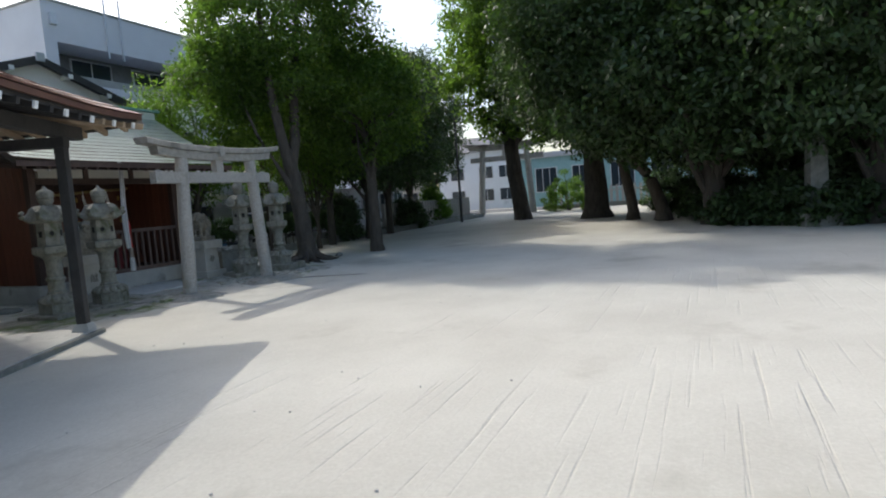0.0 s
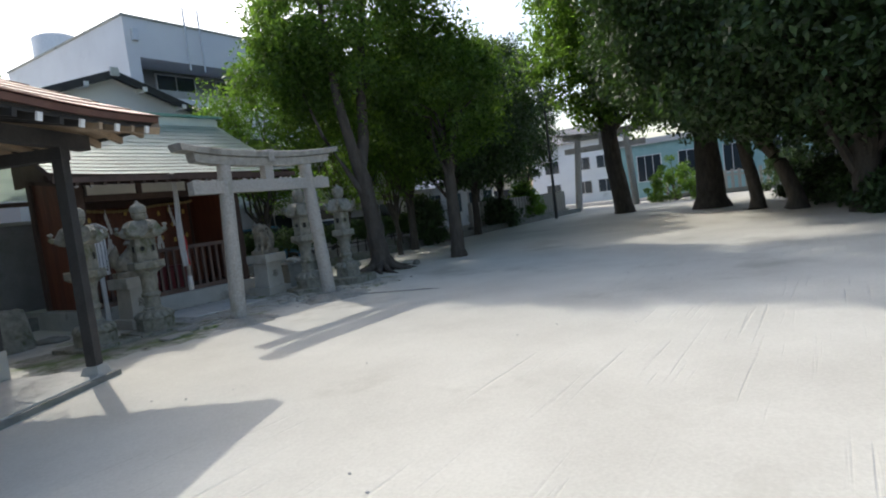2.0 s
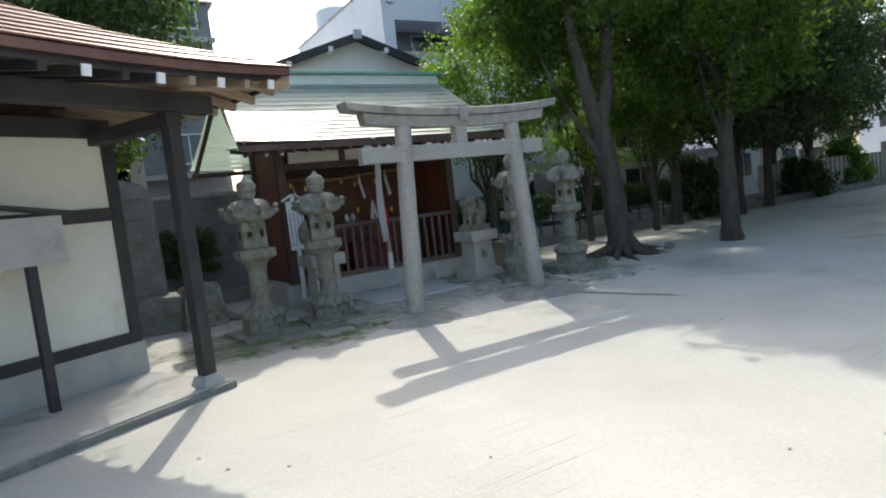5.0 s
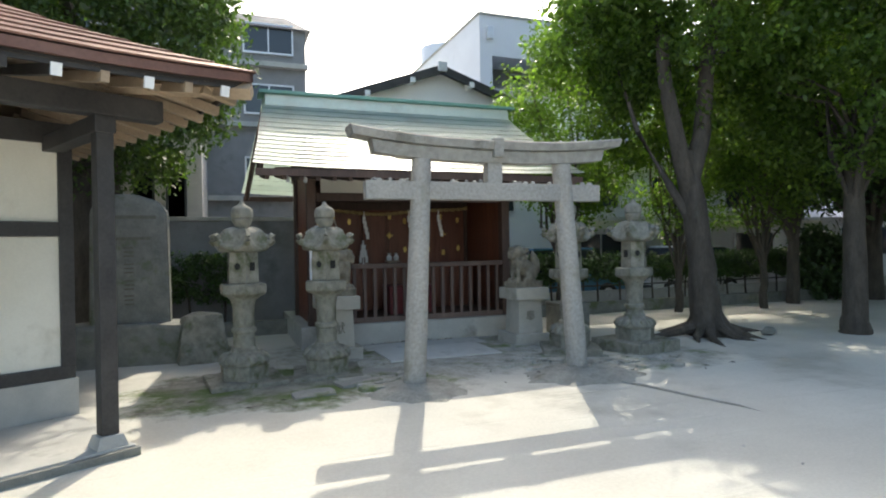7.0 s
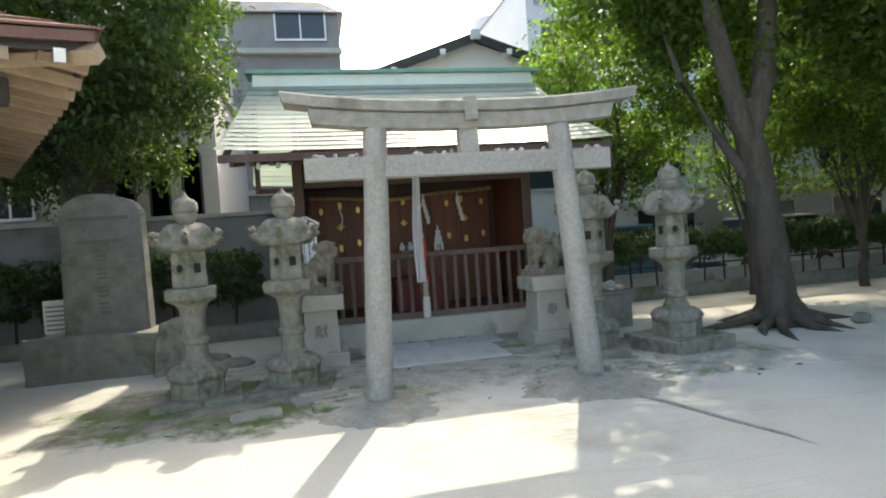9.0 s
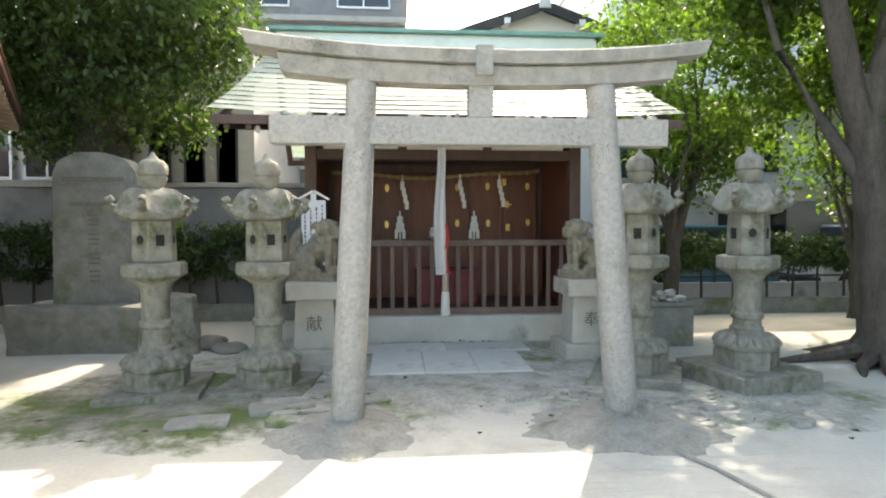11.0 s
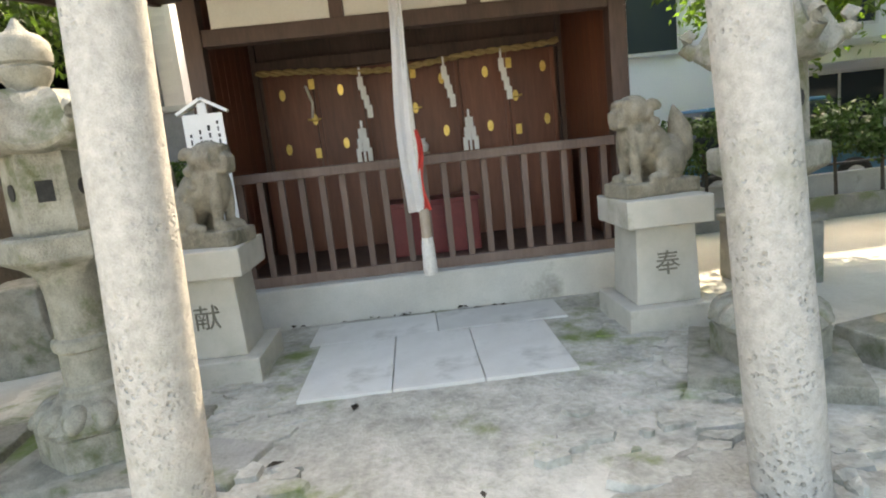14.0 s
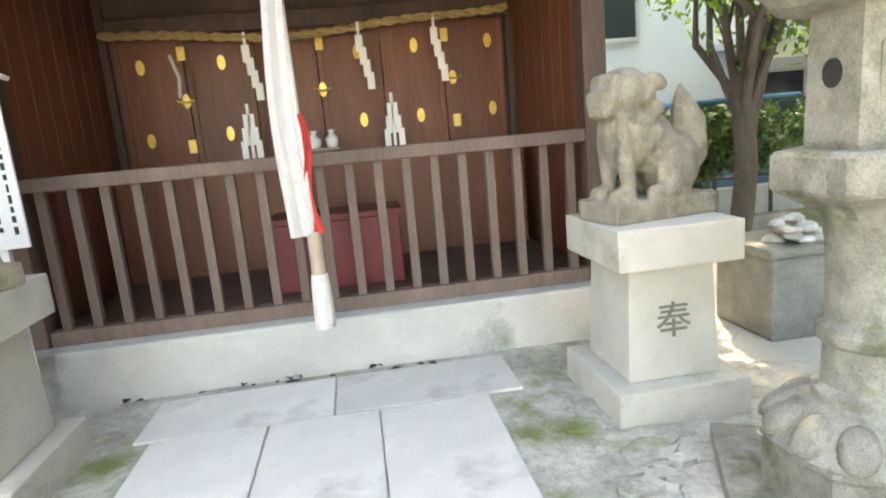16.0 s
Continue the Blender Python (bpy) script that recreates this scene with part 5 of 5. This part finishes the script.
part("plinth", rough(boxed(-0.45, 0.45, -0.45, 0.45, -0.05, 0.35, bevel=0.02), 0.01, 3), DARK_STONE, pl)
part("shaft", rough(taper(bmesh.new(), 0, 0, 0.35, 2.5, 0.24, 0.24, 0.20, 0.20, 0.02), 0.006, 3), DARK_STONE, pl)
part("cap", taper(bmesh.new(), 0, 0, 2.5, 2.66, 0.27, 0.27, 0.12, 0.12, 0.02), DARK_STONE, pl)
rock((5.75, 1.25, 0.05), (0.16, 0.11, 0.09), 5, "small pale stone lying among tree roots")
single("surface_root", tube(bmesh.new(), [(1.2, -0.55, 0.0), (1.36, -0.95, 0.004), (1.50, -1.5, 0.002), (1.66, -2.0, 0.0), (1.72, -2.3, -0.02)], [0.016, 0.016, 0.014, 0.012, 0.006], 8), MOUND, "thin dark root lying along the sand", "root", smooth=True)
for x in (-5.75, -5.15):
    pk = thing("white_placard", (x, 5.2, 0), "small white placard with rows of unreadable text", "sign", "white placards")
    part("stake", boxed(-0.02, 0.02, 0.01, 0.04, -0.02, 0.7), WOOD, pk)
    part("plate", boxed(-0.2, 0.2, -0.01, 0.01, 0.4, 0.95, bevel=0.004), PAPER, pk)
    for i in range(6):
        part("text_bar", boxed(-0.16, 0.15 - 0.02 * (i % 3), -0.0125, -0.0105, 0.46 + i * 0.075, 0.485 + i * 0.075), GREY_WALL, pk)


# ---- buildings beyond the boundary ----
def window(parent, x0, x1, y, z0, z1, bars=1, frame_mat=PALE_METAL):
    w = part("window", boxed(x0, x1, y - 0.03, y + 0.05, z0, z1), PANE, parent, "dark glazed window")
    for a_ in ((x0 - 0.05, x1 + 0.05, z0 - 0.06, z0), (x0 - 0.05, x1 + 0.05, z1, z1 + 0.05), (x0 - 0.05, x0, z0, z1), (x1, x1 + 0.05, z0, z1)):
        part("frame_bar", boxed(a_[0], a_[1], y - 0.06, y + 0.05, a_[2], a_[3]), frame_mat, w)
    for i in range(bars):
        xm = x0 + (x1 - x0) * (i + 1) / (bars + 1)
        part("mullion", boxed(xm - 0.02, xm + 0.02, y - 0.05, y + 0.04, z0, z1), frame_mat, w)
    return w


apt = thing("apartment_house", (-6.5, 8.0, 0), "beige tiled apartment house with tall arched windows", "building")
part("wall", boxed(-5.5, 3.0, 0, 6, -0.05, 5.2), TILE_WALL, apt)
part("parapet", boxed(-5.6, 3.1, -0.1, 6.1, 5.2, 5.45, bevel=0.02), CONCRETE, apt)
part("sill_ledge", boxed(-5.5, 3.05, -0.16, -0.002, 2.08, 2.20, bevel=0.01), GREY_WALL, apt)
for x in (-4.4, -3.1, 0.4, 1.15, 1.82, 2.47):
    bm = bmesh.new()
    pts_ = [(x - 0.19, 2.32), (x + 0.19, 2.32)] + [(x + 0.19 * math.cos(a_), 3.62 + 0.19 * math.sin(a_)) for a_ in (i * math.pi / 10 for i in range(11))]
    f_ = bm.faces.new([bm.verts.new((p_[0], -0.03, p_[1])) for p_ in pts_])
    bmesh.ops.solidify(bm, geom=[f_], thickness=-0.06)
    w = part("arched_window", bm, PANE, apt, "tall dark arched window")
    arch = [(p_[0], -0.04, p_[1]) for p_ in pts_[1:]] + [(x - 0.19, -0.04, 2.32)]
    part("frame", tube(bm := bmesh.new(), arch, 0.025, 6), METAL, w)
    part("sill", boxed(x - 0.25, x + 0.25, -0.1, -0.002, 2.25, 2.31), GREY_WALL, w)
for x in (-2.1, -1.0):
    window(apt, x - 0.4, x + 0.4, -0.02, 2.5, 3.7, 1)
m1 = mesh_of(boxed(-0.105, 0.105, -0.008, 0.0, -0.03, 0.03), "tile", TILE_WALL)
for r_ in range(26):
    for c_ in range(11):
        xx = 0.72 + 0.22 * c_ + (0.11 if r_ % 2 else 0)
        zz = 2.26 + 0.068 * r_
        if any(abs(xx - w_) < 0.33 and zz < 3.9 for w_ in (0.4, 1.15, 1.82, 2.47)) or xx > 2.88:
            continue
        part("tile", m1, TILE_WALL, apt).location = (xx, -0.001, zz)

tower = thing("grey_tower_house", (-4.5, 14.0, 0), "dark grey three-storey house with balcony bands", "building")
part("wall", boxed(-5, 4.15, 0, 7, -0.05, 8.9), GREY_WALL, tower)
part("roof", taper(bmesh.new(), -0.42, 3.5, 8.9, 9.5, 4.75, 3.7, 4.0, 3.0, 0.02), GREY_ROOF, tower)
for z in (3.2, 5.6, 7.6):
    part("balcony_band", boxed(-5.05, 4.2, -0.25, -0.002, z, z + 0.16), CONCRETE, tower)
    for x in (-3.5, -0.8, 2.2):
        window(tower, x, x + 1.5, -0.02, z + 0.5, z + 1.4, 1)

gab = thing("gabled_house", (2.9, 9.9, 0), "white gabled house with dark verge boards", "house")
bm = bmesh.new()
pr = [(-3.0, -0.05), (3.0, -0.05), (3.0, 5.62), (0, 6.68), (-3.0, 5.62)]
a = [bm.verts.new((x, 0, z)) for x, z in pr]; b = [bm.verts.new((x, 3.6, z)) for x, z in pr]
for i in range(5):
    bm.faces.new((a[i], a[(i + 1) % 5], b[(i + 1) % 5], b[i]))
bm.faces.new(a[::-1]); bm.faces.new(b)
part("wall", bm, WHITE, gab)
for s in (-1, 1):
    part("roof_slope", boxed(0, 3.55, -0.35, 3.7, 0, 0.10, turn=pose(0, 0, 6.72, 0, 19.4, 0) if s == 1 else Matrix.Scale(-1, 4, (1, 0, 0)) @ pose(0, 0, 6.72, 0, 19.4, 0)), GREY_ROOF, gab)
    part("verge_board", boxed(0, 3.5, -0.38, -0.34, -0.14, 0.08, turn=pose(0, 0, 6.72, 0, 19.4, 0) if s == 1 else Matrix.Scale(-1, 4, (1, 0, 0)) @ pose(0, 0, 6.72, 0, 19.4, 0)), BLACK_WOOD, gab)
    for k in (0.9, 2.2):
        part("purlin_end", boxed(s * k - 0.07, s * k + 0.07, -0.42, 0.0, 6.55 - k * 0.352, 6.69 - k * 0.352), PAPER, gab)
part("finial", boxed(-0.14, 0.14, -0.42, -0.3, 6.62, 6.90, bevel=0.03), PALE_METAL, gab)
window(gab, -1.2, 0.4, -0.02, 4.2, 5.3, 1)

low = thing("white_low_house", (9.5, 9.0, 0), "low white house with a tiled roof edge and canopy", "house")
part("wall", boxed(-5.95, 6.5, 0, 0.85, -0.05, 4.3), WHITE, low)
part("roof", boxed(-6.1, 6.7, -0.35, 0.88, 4.3, 4.45, bevel=0.02), GREY_ROOF, low)
part("canopy", boxed(-3.4, 6.5, -1.0, -0.003, 2.28, 2.40, bevel=0.02), PALE_METAL, low)
part("canopy_band", boxed(-3.4, 6.5, -0.96, -0.9, 2.05, 2.28), PLASTER, low, "cream canopy band")
window(low, -5.6, -4.7, -0.02, 2.6, 3.9, 0)
for x in (-2.5, 0.2, 3.2):
    window(low, x, x + 1.4, -0.02, 2.75, 3.7, 1)
for x in (-2.6, 0.6, 3.6):
    window(low, x, x + 1.7, -0.02, 0.7, 1.9, 1)

big = thing("white_block", (6.0, 13.8, 0), "large white flat-roofed block with a recessed balcony", "building")
part("wall", boxed(0, 20, 0, 10, -0.05, 7.2), WHITE, big)
part("upper_wall", boxed(0, 20, 1.6, 10, 7.2, 10.2), WHITE, big)
part("upper_fascia", boxed(0, 20, 0, 1.6, 8.7, 10.2), WHITE, big)
part("end_pier", boxed(0, 0.5, 0, 1.6, 7.2, 8.7), WHITE, big)
part("parapet_cap", boxed(-0.06, 20.06, -0.06, 10.06, 10.2, 10.28), CONCRETE, big)
part("balcony_rail", boxed(0.5, 20, 0.0, 0.08, 7.2, 7.5), CONCRETE, big)
# grey sheet over the white back wall: the recess's shade as colour
part("balcony_shade", boxed(0.52, 7.0, 1.5, 1.598, 7.2, 8.68), GREY_WALL, big, "grey sheet painted as the shade in the balcony recess")
for x in (2.0, 5.0, 9.0, 13.0):
    window(big, x, x + 1.8, 1.47, 7.3, 8.5, 1)
for x in (1.5, 5.0, 9.0, 13.0):
    window(big, x, x + 1.8, -0.02, 4.4, 5.6, 1)
part("ladder", boxed(2.6, 2.66, -0.12, -0.06, 8.4, 11.0), PALE_METAL, big)
part("ladder", boxed(3.3, 3.36, -0.12, -0.06, 8.4, 11.0), PALE_METAL, big)
part("vent_box", boxed(0.25, 0.5, -0.16, -0.002, 9.3, 9.75, bevel=0.02), PALE_METAL, big)
part("water_tank", lathe(bmesh.new(), [(1.0, 10.28), (1.0, 11.5), (0.9, 11.6)], 24, cx=1.4, cy=8.0), PALE_METAL, big, "pale water tank", smooth=True)

shed = thing("white_shed", (21.0, 10.5, 0), "low white workshop with pale ribbed roof", "shed")
part("wall", boxed(-6, 7, 0, 5, -0.05, 2.5), WHITE, shed)
part("roof", taper(bmesh.new(), 0.5, 2.5, 2.5, 3.3, 6.8, 2.9, 6.6, 1.0, 0.02), PALE_METAL, shed)
for x in (-5.2, -3.0, -0.8, 1.4, 3.6, 5.4):
    window(shed, x, x + 1.2, -0.02, 1.0, 2.1, 1)
teal = thing("teal_warehouse", (47.0, 2.0, 0), "teal sheet-clad warehouse with pale roof band", "building", rz=-90)
part("wall", boxed(-5.5, 16, 0, 8, -0.05, 4.6), TEAL, teal)
part("roof_band", boxed(-5.7, 16.2, -0.3, 8.2, 4.6, 5.1, bevel=0.03), PALE_METAL, teal)
for x in (-4, -0.5, 3, 6.5, 10):
    window(teal, x, x + 2.0, -0.03, 1.4, 3.6, 2, PAPER)
far = thing("pale_house", (48.0, -14.5, 0), "pale house with a dark tiled roof beyond the entrance", "house", rz=-90)
part("wall", boxed(-4, 9, 0, 7, -0.05, 5.5), WHITE, far)
part("roof", taper(bmesh.new(), 2.5, 3.5, 5.5, 7.6, 7.2, 4.2, 4.5, 0.3, 0.03), GREY_ROOF, far)
for x in (-2.5, 0.8, 4.5):
    window(far, x, x + 1.6, -0.03, 3.2, 4.5, 1); window(far, x, x + 1.6, -0.03, 0.9, 2.2, 1)
single("road", boxed(38.5, 45.5, -60, 60, -0.05, 0.03), ROAD, "grey asphalt road beyond the stone fence", "road", kind="structure")


for i, (x, y, w, h, rz) in enumerate(((34, 17, 9, 5.2, -70), (44, 26, 10, 6.0, -60), (31, 27, 9, 5.6, -20), (52, 14, 9, 6.2, -90), (18, 30, 10, 6.2, 0))):
    hs = thing("distant_house", (x, y, 0), "pale distant house with a grey tiled roof", "house", "distant houses", rz)
    part("wall", boxed(-w / 2, w / 2, 0, 6, -0.05, h), WHITE if i % 2 else PLASTER, hs)
    part("roof", taper(bmesh.new(), 0, 3, h, h + 1.8, w / 2 + 0.5, 3.6, w / 2 - 1.5, 0.2, 0.03), GREY_ROOF, hs)
    for k in (-0.32, 0.05, 0.3):
        for z in (0.9, 3.3):
            window(hs, w * k, w * k + 1.5, -0.02, z, z + 1.2, 1)


# ---- parked car behind the hedge ----
def car(at, rz, paint, label):
    t = thing("car", at, label, "car", "parked cars", rz)
    bm = bmesh.new()
    box(bm, -1.65, 1.65, -0.72, 0.72, 0.28, 0.86, bevel=0.10)
    body = part("body", bm, paint, t, smooth=True)
    bm = taper(bmesh.new(), -0.15, 0, 0.84, 1.48, 1.30, 0.68, 0.95, 0.56, 0.07)
    part("cabin", bm, PANE, t, "dark glazed cabin")
    part("roof", boxed(-1.05, 0.75, -0.55, 0.55, 1.46, 1.52, bevel=0.03), paint, t)
    for x in (-1.05, 1.05):
        for y in (-0.68, 0.68):
            w = part("wheel", lathe(bmesh.new(), [(0.24, -0.09), (0.29, -0.07), (0.29, 0.07), (0.24, 0.09)], 20), RUBBER, t)
            w.matrix_basis = pose(x, y, 0.29, 90, 0, 0)
            part("rim", lathe(bmesh.new(), [(0.17, -0.095), (0.17, 0.095)], 16), PALE_METAL, w, "silver rim")
    for y in (-0.5, 0.5):
        part("headlight", ball(bmesh.new(), (1.60, y, 0.66), (0.07, 0.14, 0.08)), PORCELAIN, t, "clear headlight", smooth=True)
    part("bumper", boxed(1.58, 1.70, -0.66, 0.66, 0.30, 0.46, bevel=0.03), METAL, t)


car((5.4, 7.55, 0), 0, BLUE_PAINT, "small blue car parked behind the hedge")
car((9.6, 7.55, 0), 180, WHITE, "small white car parked behind the hedge")


# ---- dead leaves and grit ----
rng = random.Random(17)
def dead_leaf(x, y, z):
    bm = bmesh.new()
    L = rng.uniform(0.05, 0.10)
    p = [bm.verts.new(q) for q in ((0, 0, 0.004), (L * 0.5, L * 0.28, 0.016), (L, 0, 0.010), (L * 0.5, -L * 0.28, 0.012), (L * 0.5, 0, 0.004))]
    f = [bm.faces.new((p[0], p[4], p[1])), bm.faces.new((p[1], p[4], p[2])), bm.faces.new((p[2], p[4], p[3])), bm.faces.new((p[3], p[4], p[0]))]
    bmesh.ops.solidify(bm, geom=f, thickness=0.002)
    single("dead_leaf", bm, BARK, "small dry brown leaf lying on the ground", "leaf", "fallen leaves", (x, y, z), rng.uniform(0, 360))


for i in range(16):
    dead_leaf(rng.uniform(-1.3, 0.6), rng.uniform(3.09, 3.15), 0.03)
for i in range(26):
    dead_leaf(rng.uniform(-3.6, 3.2), rng.uniform(-0.6, 1.4), 0.022)
for i in range(30):
    x, y = rng.uniform(-9, 6), rng.uniform(-8, -2)
    bm = rough(ball(bmesh.new(), (0, 0, 0.004), (rng.uniform(0.008, 0.018), rng.uniform(0.008, 0.015), 0.008), sub=1), 0.003, 40, i)
    single("pebble", bm, PEBBLE, "tiny pebble lying on the sand", "pebble", "pebbles on the sand", (x, y, noise.noise(Vector((x * 0.35, y * 0.35, 3))) * 0.018 - 0.010), 0, True)
